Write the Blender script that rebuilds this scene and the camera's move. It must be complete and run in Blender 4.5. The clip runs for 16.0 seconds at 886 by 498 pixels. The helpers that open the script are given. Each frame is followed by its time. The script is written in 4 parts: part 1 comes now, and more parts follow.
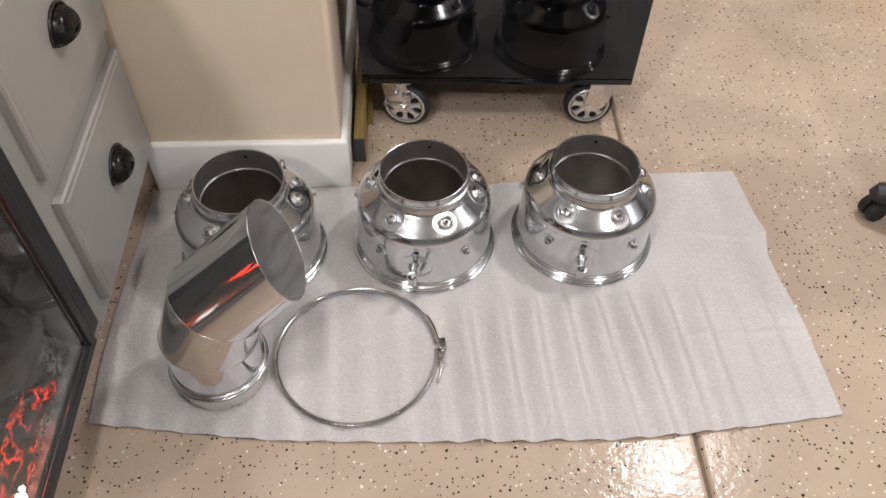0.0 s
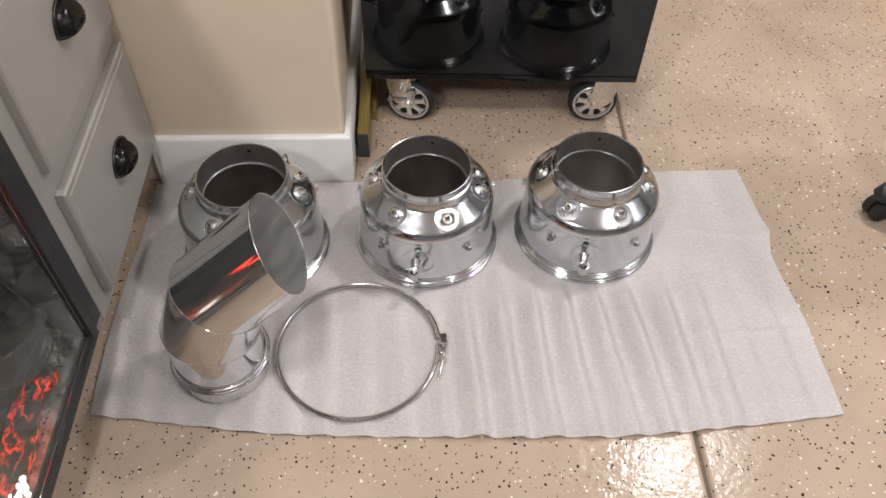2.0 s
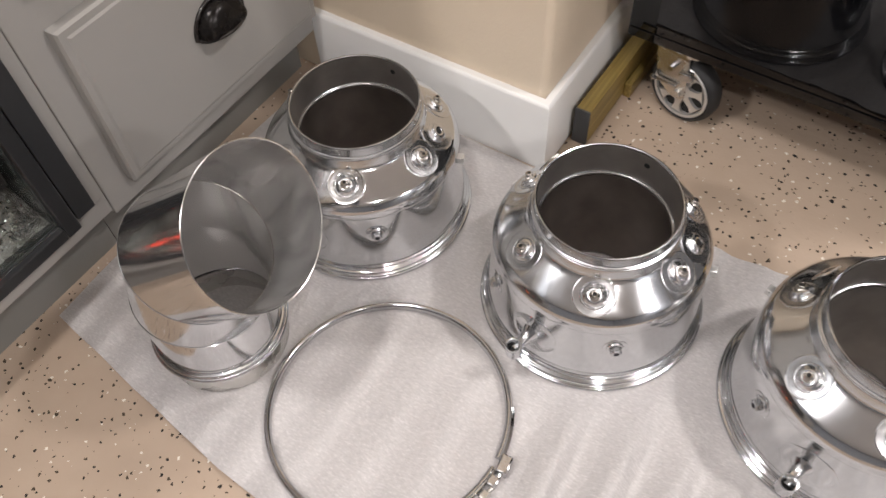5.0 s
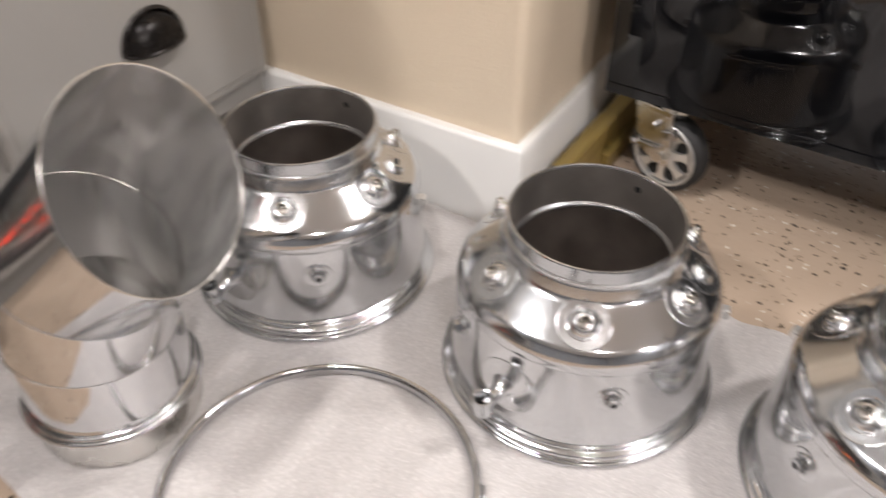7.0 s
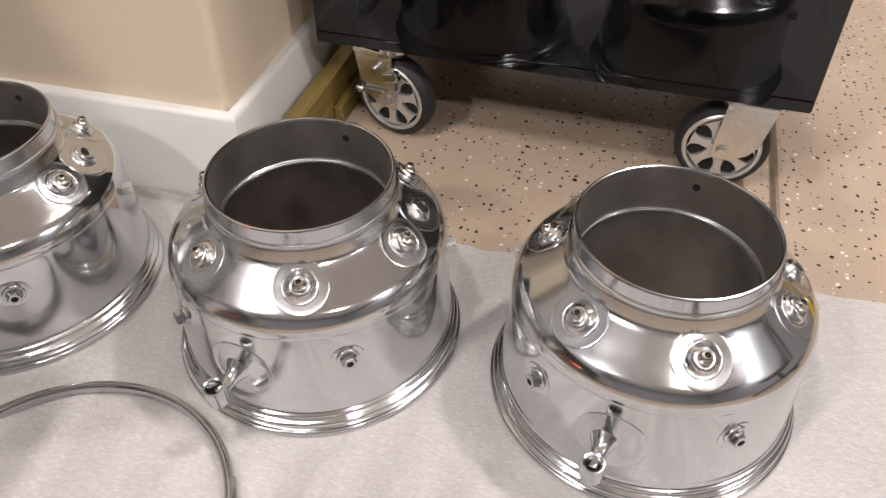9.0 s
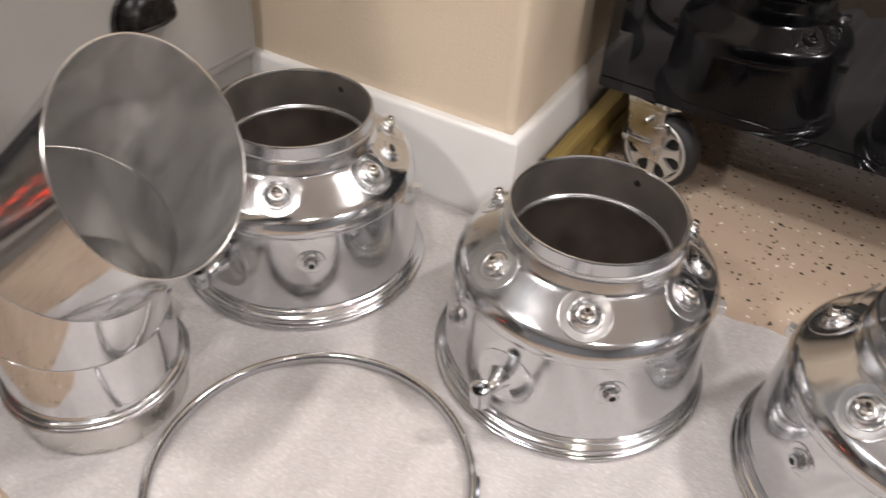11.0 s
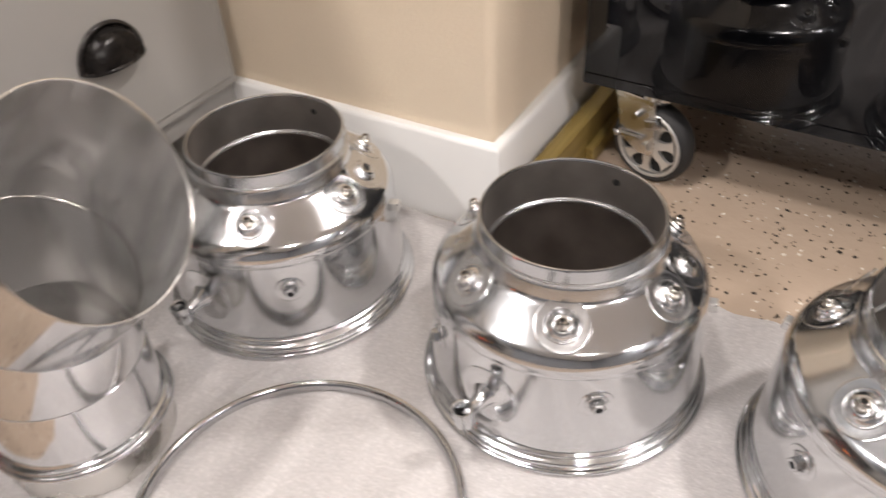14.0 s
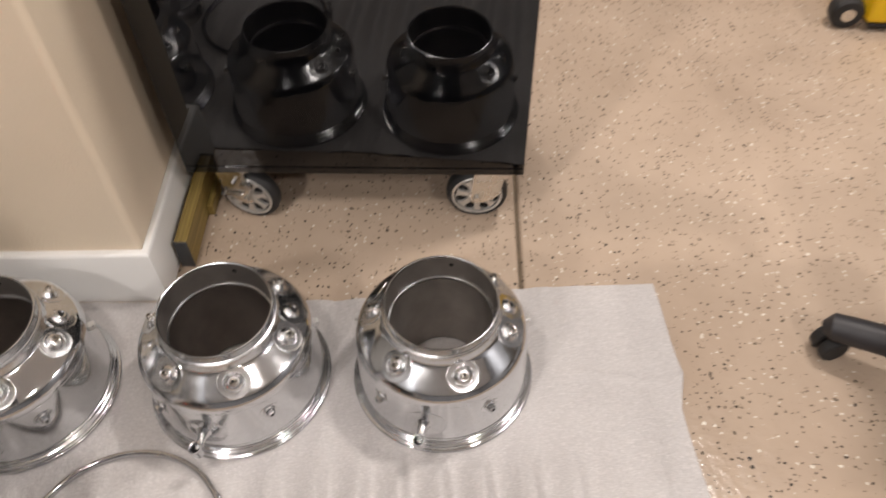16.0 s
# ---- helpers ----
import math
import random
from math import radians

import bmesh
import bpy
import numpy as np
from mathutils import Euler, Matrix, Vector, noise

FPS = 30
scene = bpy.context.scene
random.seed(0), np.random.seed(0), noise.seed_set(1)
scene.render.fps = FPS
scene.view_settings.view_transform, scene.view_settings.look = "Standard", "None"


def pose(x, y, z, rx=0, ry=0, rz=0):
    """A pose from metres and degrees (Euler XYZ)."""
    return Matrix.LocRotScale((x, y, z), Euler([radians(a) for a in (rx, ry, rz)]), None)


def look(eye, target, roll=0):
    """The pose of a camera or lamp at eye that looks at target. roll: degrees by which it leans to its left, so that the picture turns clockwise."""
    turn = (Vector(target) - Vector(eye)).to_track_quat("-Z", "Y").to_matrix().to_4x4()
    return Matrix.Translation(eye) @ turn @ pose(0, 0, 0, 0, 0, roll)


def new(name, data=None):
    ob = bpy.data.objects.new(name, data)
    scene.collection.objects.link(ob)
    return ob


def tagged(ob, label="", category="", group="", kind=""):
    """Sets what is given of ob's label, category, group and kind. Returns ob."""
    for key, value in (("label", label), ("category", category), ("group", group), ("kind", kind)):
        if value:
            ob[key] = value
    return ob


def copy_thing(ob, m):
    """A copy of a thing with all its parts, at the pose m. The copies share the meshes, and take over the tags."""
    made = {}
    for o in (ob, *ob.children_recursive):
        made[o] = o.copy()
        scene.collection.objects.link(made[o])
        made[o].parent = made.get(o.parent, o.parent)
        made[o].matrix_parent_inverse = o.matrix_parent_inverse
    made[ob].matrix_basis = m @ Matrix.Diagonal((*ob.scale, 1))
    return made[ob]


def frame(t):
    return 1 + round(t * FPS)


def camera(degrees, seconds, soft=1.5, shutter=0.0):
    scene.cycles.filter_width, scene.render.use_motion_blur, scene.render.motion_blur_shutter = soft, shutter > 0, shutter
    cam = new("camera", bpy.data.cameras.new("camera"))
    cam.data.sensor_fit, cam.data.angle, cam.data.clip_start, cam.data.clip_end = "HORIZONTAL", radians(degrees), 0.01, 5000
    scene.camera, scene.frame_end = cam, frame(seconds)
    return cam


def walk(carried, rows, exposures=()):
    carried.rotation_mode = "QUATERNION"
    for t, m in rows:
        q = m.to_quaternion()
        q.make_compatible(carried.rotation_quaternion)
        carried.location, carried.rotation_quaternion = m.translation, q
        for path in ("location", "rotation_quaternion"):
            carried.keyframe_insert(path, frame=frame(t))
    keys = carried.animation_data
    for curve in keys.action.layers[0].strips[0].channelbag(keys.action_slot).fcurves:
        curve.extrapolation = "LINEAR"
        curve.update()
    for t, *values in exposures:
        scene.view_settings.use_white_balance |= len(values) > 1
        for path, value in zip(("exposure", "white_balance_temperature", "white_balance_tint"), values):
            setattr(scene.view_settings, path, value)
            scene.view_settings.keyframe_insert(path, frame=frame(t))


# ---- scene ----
cam = camera(59.04, 16.0, soft=1.5, shutter=0.4)
PATH = [
    (0, (0.1316, 0.1840, 1.3704), (0.2046, 1.1412, 0.2178), 1.94),
    (0.5, (0.1326, 0.1893, 1.3735), (0.2054, 1.1418, 0.2169), 2.05),
    (1, (0.1299, 0.1832, 1.3677), (0.2072, 1.1397, 0.2146), 2.54),
    (1.5, (0.1325, 0.1821, 1.3715), (0.2038, 1.1387, 0.2182), 2.38),
    (2, (0.1388, 0.1803, 1.3690), (0.2011, 1.1343, 0.2131), 2.01),
    (2.5, (0.1286, 0.2016, 1.3598), (0.1792, 1.1462, 0.1957), 1.94),
    (3, (0.1367, 0.3057, 1.3301), (0.1570, 1.2241, 0.1443), 1.72),
    (3.5, (0.2795, 0.4596, 1.2601), (0.2296, 1.3348, 0.0428), 3.12),
    (4, (0.3029, 0.5871, 1.2183), (0.0775, 1.3817, -0.0337), 0.93),
    (4.5, (0.3564, 0.7479, 1.1093), (-0.0501, 1.4369, -0.1596), -1.22),
    (6.8, (0.3569, 0.7059, 0.7296), (-0.2986, 1.6480, -0.2364), 0.10),
    (7, (0.3768, 0.7175, 0.7175), (-0.2217, 1.6973, -0.2478), 0.14),
    (7.5, (0.4257, 0.7599, 0.6981), (-0.0132, 1.8025, -0.2870), -0.10),
    (8, (0.4598, 0.7855, 0.6839), (0.1428, 1.8531, -0.3210), -0.52),
    (8.2, (0.4740, 0.7912, 0.6844), (0.1969, 1.8601, -0.3308), -0.23),
    (10.3, (0.4156, 0.7604, 0.6863), (0.0615, 1.8225, -0.3119), 2.84),
    (10.5, (0.3927, 0.7459, 0.6916), (-0.0122, 1.7975, -0.2986), 3.07),
    (11, (0.3431, 0.7025, 0.7032), (-0.1937, 1.7127, -0.2669), 3.78),
    (11.5, (0.3167, 0.6721, 0.7133), (-0.3158, 1.6388, -0.2436), 3.15),
    (12, (0.2919, 0.6461, 0.7204), (-0.3861, 1.5977, -0.2202), 3.27),
    (12.5, (0.2811, 0.6395, 0.7230), (-0.4180, 1.5879, -0.2054), 2.86),
    (13, (0.2800, 0.6511, 0.7264), (-0.4132, 1.6027, -0.2032), 1.51),
    (13.5, (0.3101, 0.6784, 0.7219), (-0.3597, 1.6370, -0.2174), -0.40),
    (14, (0.3955, 0.7611, 0.6955), (-0.2201, 1.7361, -0.2638), -3.50),
    (14.5, (0.4446, 0.8434, 0.7781), (-0.0570, 1.7514, -0.3053), -7.78),
    (15, (0.4740, 0.8273, 0.8905), (0.1505, 1.6684, -0.3086), -7.65),
    (15.5, (0.5156, 0.7597, 1.0836), (0.3701, 1.6278, -0.1311), -4.54),
    (16, (0.5526, 0.6336, 1.2514), (0.5435, 1.5788, 0.0866), -1.25),
]
walk(cam, [(t, look(eye, target, roll)) for t, eye, target, roll in PATH],
     exposures=[(0.0, -0.31, 6560, 10), (2.5, -0.31, 6560, 10), (4.5, -0.19, 6620, 11), (7.0, 0.13, 6700, 11), (8.0, 0.00, 6780, 12), (10.5, -0.07, 6780, 12), (12.5, 0.22, 6800, 12),
                (13.5, 0.22, 6800, 12), (14.5, 0.09, 6800, 12), (15.0, -0.03, 6850, 12), (15.5, -0.29, 6950, 12), (16.0, -0.29, 6950, 12)])
# ---- world and lamps ----
world = bpy.data.worlds.new("world")
scene.world = world
world.use_nodes = True
world.node_tree.nodes["Background"].inputs[0].default_value = (0.5, 0.48, 0.45, 1)
world.node_tree.nodes["Background"].inputs[1].default_value = 0.02

CEILING = 2.70
LAMPS = [(1.54, 1.96, 46), (-0.15, 0.50, 25), (1.80, -0.50, 36), (-1.00, -0.75, 50), (3.6, 0.6, 60), (0.4, 3.9, 36)]
for lx, ly, watts in LAMPS:
    data = bpy.data.lights.new("ceiling_lamp", "AREA")
    data.shape, data.size, data.energy, data.color = "DISK", 0.22, watts, (1.0, 0.965, 0.96)
    lamp = new("ceiling_lamp", data)
    lamp.matrix_world = pose(lx, ly, CEILING - 0.035)


# ---- materials ----
def material(name):
    m = bpy.data.materials.new(name)
    m.use_nodes = True
    return m, m.node_tree.nodes, m.node_tree.links, m.node_tree.nodes["Principled BSDF"]


def link_coords(n, l, scale=(1, 1, 1)):
    c = n.new("ShaderNodeTexCoord")
    mp = n.new("ShaderNodeMapping")
    mp.inputs["Scale"].default_value = scale
    l.new(c.outputs["Object"], mp.inputs["Vector"])
    return mp.outputs["Vector"]


def noise_node(n, l, vec, scale, detail=4.0, rough=0.55):
    t = n.new("ShaderNodeTexNoise")
    t.inputs["Scale"].default_value, t.inputs["Detail"].default_value, t.inputs["Roughness"].default_value = scale, detail, rough
    l.new(vec, t.inputs["Vector"])
    return t


def ramp(n, l, src, stops):
    r = n.new("ShaderNodeValToRGB")
    els = r.color_ramp.elements
    while len(els) < len(stops):
        els.new(0.5)
    for e, (p, c) in zip(els, stops):
        e.position, e.color = p, (*c, 1) if len(c) == 3 else c
    l.new(src, r.inputs["Fac"])
    return r.outputs["Color"]


def grey(v):
    return (v, v, v)


def bump(n, l, b, height, strength, distance=0.001):
    k = n.new("ShaderNodeBump")
    k.inputs["Strength"].default_value, k.inputs["Distance"].default_value = strength, distance
    l.new(height, k.inputs["Height"])
    l.new(k.outputs["Normal"], b.inputs["Normal"])
    return k


def surface(name, color, rough=0.5, metal=0.0, vary=0.12, scale=6.0, grain=120.0, relief=0.15, depth=0.001, rough_vary=0.08, coat=0.0, stretch=(1, 1, 1)):
    """A painted, moulded or metal surface with blotches, fine grain and uneven gloss."""
    m, n, l, b = material(name)
    vec = link_coords(n, l, stretch)
    big = noise_node(n, l, vec, scale)
    fine = noise_node(n, l, vec, grain, 3.0)
    lo, hi = [tuple(min(1.0, c * k) for c in color) for k in (1 - vary, 1 + vary)]
    l.new(ramp(n, l, big.outputs["Fac"], [(0.3, lo), (0.7, hi)]), b.inputs["Base Color"])
    l.new(ramp(n, l, big.outputs["Fac"], [(0.3, grey(max(0.02, rough - rough_vary))), (0.7, grey(min(1, rough + rough_vary)))]), b.inputs["Roughness"])
    b.inputs["Metallic"].default_value = metal
    b.inputs["Coat Weight"].default_value = coat
    if relief:
        bump(n, l, b, fine.outputs["Fac"], relief, depth)
    return m


def floor_material():
    m, n, l, b = material("flaked_epoxy")
    vec = link_coords(n, l)
    blot = noise_node(n, l, vec, 2.6, 5.0, 0.6)
    base = ramp(n, l, blot.outputs["Fac"], [(0.25, (0.378, 0.292, 0.223)), (0.5, (0.442, 0.346, 0.267)), (0.75, (0.495, 0.391, 0.305))])
    out = base
    for cells, seed, dark, light, size in ((105, 0.0, 0.25, 0.33, 0.26), (62, 3.7, 0.20, 0.25, 0.20)):
        mp = n.new("ShaderNodeMapping")
        mp.inputs["Location"].default_value = (seed, seed * 1.3, 0)
        l.new(vec, mp.inputs["Vector"])
        warp = noise_node(n, l, mp.outputs["Vector"], cells * 2.2, 1.0)
        add = n.new("ShaderNodeVectorMath")
        add.operation = "MULTIPLY_ADD"
        l.new(warp.outputs["Color"], add.inputs[0])
        add.inputs[1].default_value = (0.006, 0.006, 0)
        l.new(mp.outputs["Vector"], add.inputs[2])
        v = n.new("ShaderNodeTexVoronoi")
        v.voronoi_dimensions = "2D"
        v.inputs["Scale"].default_value = cells
        l.new(add.outputs[0], v.inputs["Vector"])
        sep = n.new("ShaderNodeSeparateColor")
        l.new(v.outputs["Color"], sep.inputs[0])
        rad = n.new("ShaderNodeMath")
        rad.operation = "MULTIPLY"
        rad.inputs[1].default_value = size
        l.new(sep.outputs[1], rad.inputs[0])
        inside = n.new("ShaderNodeMath")
        inside.operation = "LESS_THAN"
        l.new(v.outputs["Distance"], inside.inputs[0])
        l.new(rad.outputs[0], inside.inputs[1])
        kind = n.new("ShaderNodeMath")
        kind.operation = "LESS_THAN"
        kind.inputs[1].default_value = light
        l.new(sep.outputs[0], kind.inputs[0])
        both = n.new("ShaderNodeMath")
        both.operation = "MULTIPLY"
        l.new(inside.outputs[0], both.inputs[0])
        l.new(kind.outputs[0], both.inputs[1])
        chip = ramp(n, l, sep.outputs[0], [(0.0, (0.028, 0.026, 0.024)), (dark * 0.6, (0.07, 0.055, 0.04)), (dark, (0.72, 0.68, 0.60))])
        n[chip.node.name].color_ramp.interpolation = "CONSTANT"
        mix = n.new("ShaderNodeMix")
        mix.data_type = "RGBA"
        l.new(both.outputs[0], mix.inputs["Factor"])
        l.new(out, mix.inputs["A"])
        l.new(chip, mix.inputs["B"])
        out = mix.outputs["Result"]
    l.new(out, b.inputs["Base Color"])
    wear = noise_node(n, l, vec, 5.0)
    l.new(ramp(n, l, wear.outputs["Fac"], [(0.35, grey(0.11)), (0.7, grey(0.22))]), b.inputs["Roughness"])
    peel = noise_node(n, l, vec, 55.0, 3.0)
    b.inputs["Specular IOR Level"].default_value = 0.24
    bump(n, l, b, peel.outputs["Fac"], 0.34, 0.0035)
    return m


def wall_material():
    m, n, l, b = material("textured_beige_paint")
    vec = link_coords(n, l)
    big = noise_node(n, l, vec, 3.0)
    l.new(ramp(n, l, big.outputs["Fac"], [(0.3, (0.68, 0.57, 0.435)), (0.7, (0.74, 0.625, 0.485))]), b.inputs["Base Color"])
    b.inputs["Roughness"].default_value = 0.55
    peel = noise_node(n, l, vec, 210.0, 2.0)
    l2 = ramp(n, l, peel.outputs["Fac"], [(0.42, grey(0)), (0.62, grey(1))])
    bump(n, l, b, l2, 0.20, 0.0011)
    return m


def polished(name, color, rough, wave=0.12, wave_scale=14.0, spun=0.0, metal=1.0):
    """Hand-polished metal: a mirror with faint waves and hazy patches."""
    m, n, l, b = material(name)
    vec = link_coords(n, l)
    haze = noise_node(n, l, vec, 11.0, 5.0)
    swirl = noise_node(n, l, vec, wave_scale, 2.0)
    b.inputs["Metallic"].default_value = metal
    l.new(ramp(n, l, haze.outputs["Fac"], [(0.3, tuple(c * 0.94 for c in color)), (0.7, color)]), b.inputs["Base Color"])
    l.new(ramp(n, l, haze.outputs["Fac"], [(0.35, grey(rough * 0.7)), (0.7, grey(rough * 1.7))]), b.inputs["Roughness"])
    bump(n, l, b, swirl.outputs["Fac"], wave, 0.004)
    if spun:
        tan = n.new("ShaderNodeTangent")
        tan.direction_type, tan.axis = "RADIAL", "Z"
        l.new(tan.outputs["Tangent"], b.inputs["Tangent"])
        b.inputs["Anisotropic"].default_value = spun
    return m


def brushed(name, color, rough, metal=1.0):
    m, n, l, b = material(name)
    vec = link_coords(n, l, (30, 30, 900))
    streak = noise_node(n, l, vec, 1.0, 3.0)
    flat = link_coords(n, l)
    blot = noise_node(n, l, flat, 16.0, 5.0)
    b.inputs["Metallic"].default_value = metal
    l.new(ramp(n, l, blot.outputs["Fac"], [(0.3, tuple(c * 0.75 for c in color)), (0.7, tuple(min(1, c * 1.15) for c in color))]), b.inputs["Base Color"])
    l.new(ramp(n, l, blot.outputs["Fac"], [(0.3, grey(rough * 0.8)), (0.7, grey(min(1, rough * 1.25)))]), b.inputs["Roughness"])
    bump(n, l, b, streak.outputs["Fac"], 0.12, 0.0006)
    return m


def flowing(name, color, rough):
    """Rolled sheet metal; haze and reflections painted in as long soft streaks along the pipe."""
    m, n, l, b = material(name)
    c = n.new("ShaderNodeTexCoord")
    mp = n.new("ShaderNodeMapping")
    mp.vector_type = "TEXTURE"
    mp.inputs["Rotation"].default_value = (0, radians(34), 0)
    mp.inputs["Scale"].default_value = (0.055, 0.055, 0.22)
    l.new(c.outputs["Object"], mp.inputs["Vector"])
    warp = noise_node(n, l, link_coords(n, l), 6.0, 1.0)
    add = n.new("ShaderNodeVectorMath")
    add.operation = "MULTIPLY_ADD"
    l.new(warp.outputs["Color"], add.inputs[0])
    add.inputs[1].default_value = (1.1, 1.1, 1.1)
    l.new(mp.outputs["Vector"], add.inputs[2])
    wave = noise_node(n, l, add.outputs[0], 1.2, 1.2)
    b.inputs["Metallic"].default_value = 0.78
    # light and dark streaks in the base colour imitate reflections
    l.new(ramp(n, l, wave.outputs["Fac"], [(0.36, tuple(k * 0.66 for k in color)), (0.5, tuple(k * 0.9 for k in color)), (0.60, color)]), b.inputs["Base Color"])
    l.new(ramp(n, l, wave.outputs["Fac"], [(0.3, grey(rough * 1.25)), (0.7, grey(rough * 0.8))]), b.inputs["Roughness"])
    bump(n, l, b, wave.outputs["Fac"], 0.8, 0.014)
    return m


def foam_material():
    m, n, l, b = material("white_foam_sheet")
    vec = link_coords(n, l)
    big = noise_node(n, l, vec, 5.0)
    cell = noise_node(n, l, vec, 330.0, 3.0)
    fibre = noise_node(n, l, link_coords(n, l, (150, 420, 100)), 1.0, 4.0, 0.65)
    tuft = noise_node(n, l, vec, 85.0, 4.0)
    tone = ramp(n, l, big.outputs["Fac"], [(0.3, (0.46, 0.438, 0.431)), (0.7, (0.51, 0.487, 0.479))])
    fleck = ramp(n, l, fibre.outputs["Fac"], [(0.30, grey(0.86)), (0.55, grey(1.0)), (0.72, grey(1.22))])
    mix = n.new("ShaderNodeMix")
    mix.data_type, mix.blend_type = "RGBA", "MULTIPLY"
    mix.inputs["Factor"].default_value = 1.0
    l.new(tone, mix.inputs["A"])
    l.new(fleck, mix.inputs["B"])
    l.new(mix.outputs["Result"], b.inputs["Base Color"])
    l.new(ramp(n, l, tuft.outputs["Fac"], [(0.35, grey(0.58)), (0.65, grey(0.38))]), b.inputs["Roughness"])
    soft = noise_node(n, l, link_coords(n, l, (40, 9, 20)), 1.0, 4.0)
    k1 = bump(n, l, b, cell.outputs["Fac"], 0.30, 0.0014)
    k3 = n.new("ShaderNodeBump")
    k3.inputs["Strength"].default_value, k3.inputs["Distance"].default_value = 0.55, 0.004
    l.new(tuft.outputs["Fac"], k3.inputs["Height"])
    k2 = n.new("ShaderNodeBump")
    k2.inputs["Strength"].default_value, k2.inputs["Distance"].default_value = 0.5, 0.006
    l.new(soft.outputs["Fac"], k2.inputs["Height"])
    l.new(k2.outputs["Normal"], k3.inputs["Normal"])
    l.new(k3.outputs["Normal"], k1.inputs["Normal"])
    return m


def glass_material():
    m, n, l, b = material("clear_glass")
    b.inputs["Base Color"].default_value = (0.86, 0.9, 0.88, 1)
    b.inputs["Roughness"].default_value = 0.0
    b.inputs["Transmission Weight"].default_value = 1.0
    b.inputs["IOR"].default_value = 1.45
    return m


def ember_material(name, heat):
    """Charred bark of a moulded log; with heat, its cracks glow red."""
    m, n, l, b = material(name)
    bark = noise_node(n, l, link_coords(n, l, (120, 34, 120)), 1.0, 7.0, 0.65)
    l.new(ramp(n, l, bark.outputs["Fac"], [(0.3, (0.014, 0.011, 0.009)), (0.62, (0.038, 0.031, 0.027)), (0.8, (0.10, 0.09, 0.082))]), b.inputs["Base Color"])
    b.inputs["Roughness"].default_value = 0.8
    if heat:
        crack = noise_node(n, l, link_coords(n, l, (1, 0.6, 1)), 42.0, 3.0)
        vein = ramp(n, l, crack.outputs["Fac"], [(0.42, grey(0)), (0.47, grey(0.35)), (0.495, grey(1)), (0.505, grey(1)), (0.53, grey(0.35)), (0.58, grey(0))])
        patch = noise_node(n, l, link_coords(n, l), 22.0, 1.0)
        where = ramp(n, l, patch.outputs["Fac"], [(0.42, grey(0)), (0.66, grey(1))])
        mul = n.new("ShaderNodeMath")
        mul.operation = "MULTIPLY"
        l.new(vein, mul.inputs[0])
        l.new(where, mul.inputs[1])
        amp = n.new("ShaderNodeMath")
        amp.operation = "MULTIPLY"
        amp.inputs[1].default_value = heat
        l.new(mul.outputs[0], amp.inputs[0])
        b.inputs["Emission Color"].default_value = (1.0, 0.05, 0.02, 1)
        l.new(amp.outputs[0], b.inputs["Emission Strength"])
    bump(n, l, b, bark.outputs["Fac"], 1.0, 0.014)
    return m


def bed_material():
    """Moulded resin embers: smoky grey-brown, glossy in the folds, dull red where lit from below."""
    m, n, l, b = material("resin_ember_bed")
    vec = link_coords(n, l)
    tone = noise_node(n, l, vec, 24.0, 6.0, 0.65)
    l.new(ramp(n, l, tone.outputs["Fac"], [(0.3, (0.018, 0.015, 0.013)), (0.55, (0.085, 0.082, 0.076)), (0.75, (0.21, 0.21, 0.20))]), b.inputs["Base Color"])
    l.new(ramp(n, l, tone.outputs["Fac"], [(0.3, grey(0.15)), (0.7, grey(0.4))]), b.inputs["Roughness"])
    wrinkle = noise_node(n, l, vec, 75.0, 5.0, 0.6)
    bump(n, l, b, wrinkle.outputs["Fac"], 1.0, 0.012)
    patch = noise_node(n, l, vec, 12.0, 3.0)
    sep = n.new("ShaderNodeSeparateXYZ")
    l.new(vec, sep.inputs[0])
    lit = ramp(n, l, sep.outputs["Y"], [(0.70, grey(1)), (0.84, grey(0))])
    where = ramp(n, l, patch.outputs["Fac"], [(0.48, grey(0)), (0.68, grey(1))])
    mul = n.new("ShaderNodeMath")
    mul.operation = "MULTIPLY"
    l.new(lit, mul.inputs[0])
    l.new(where, mul.inputs[1])
    amp = n.new("ShaderNodeMath")
    amp.operation = "MULTIPLY"
    amp.inputs[1].default_value = 0.9
    l.new(mul.outputs[0], amp.inputs[0])
    b.inputs["Emission Color"].default_value = (1.0, 0.06, 0.03, 1)
    l.new(amp.outputs[0], b.inputs["Emission Strength"])
    return m


def glow(name, color, strength):
    m, n, l, b = material(name)
    b.inputs["Base Color"].default_value = (*color, 1)
    b.inputs["Emission Color"].default_value = (*color, 1)
    b.inputs["Emission Strength"].default_value = strength
    return m


def timber_material():
    m, n, l, b = material("olive_stained_timber")
    grain = noise_node(n, l, link_coords(n, l, (160, 5, 160)), 1.0, 5.0)
    l.new(ramp(n, l, grain.outputs["Fac"], [(0.3, (0.17, 0.115, 0.03)), (0.7, (0.33, 0.235, 0.075))]), b.inputs["Base Color"])
    b.inputs["Roughness"].default_value = 0.45
    bump(n, l, b, grain.outputs["Fac"], 0.3, 0.001)
    return m


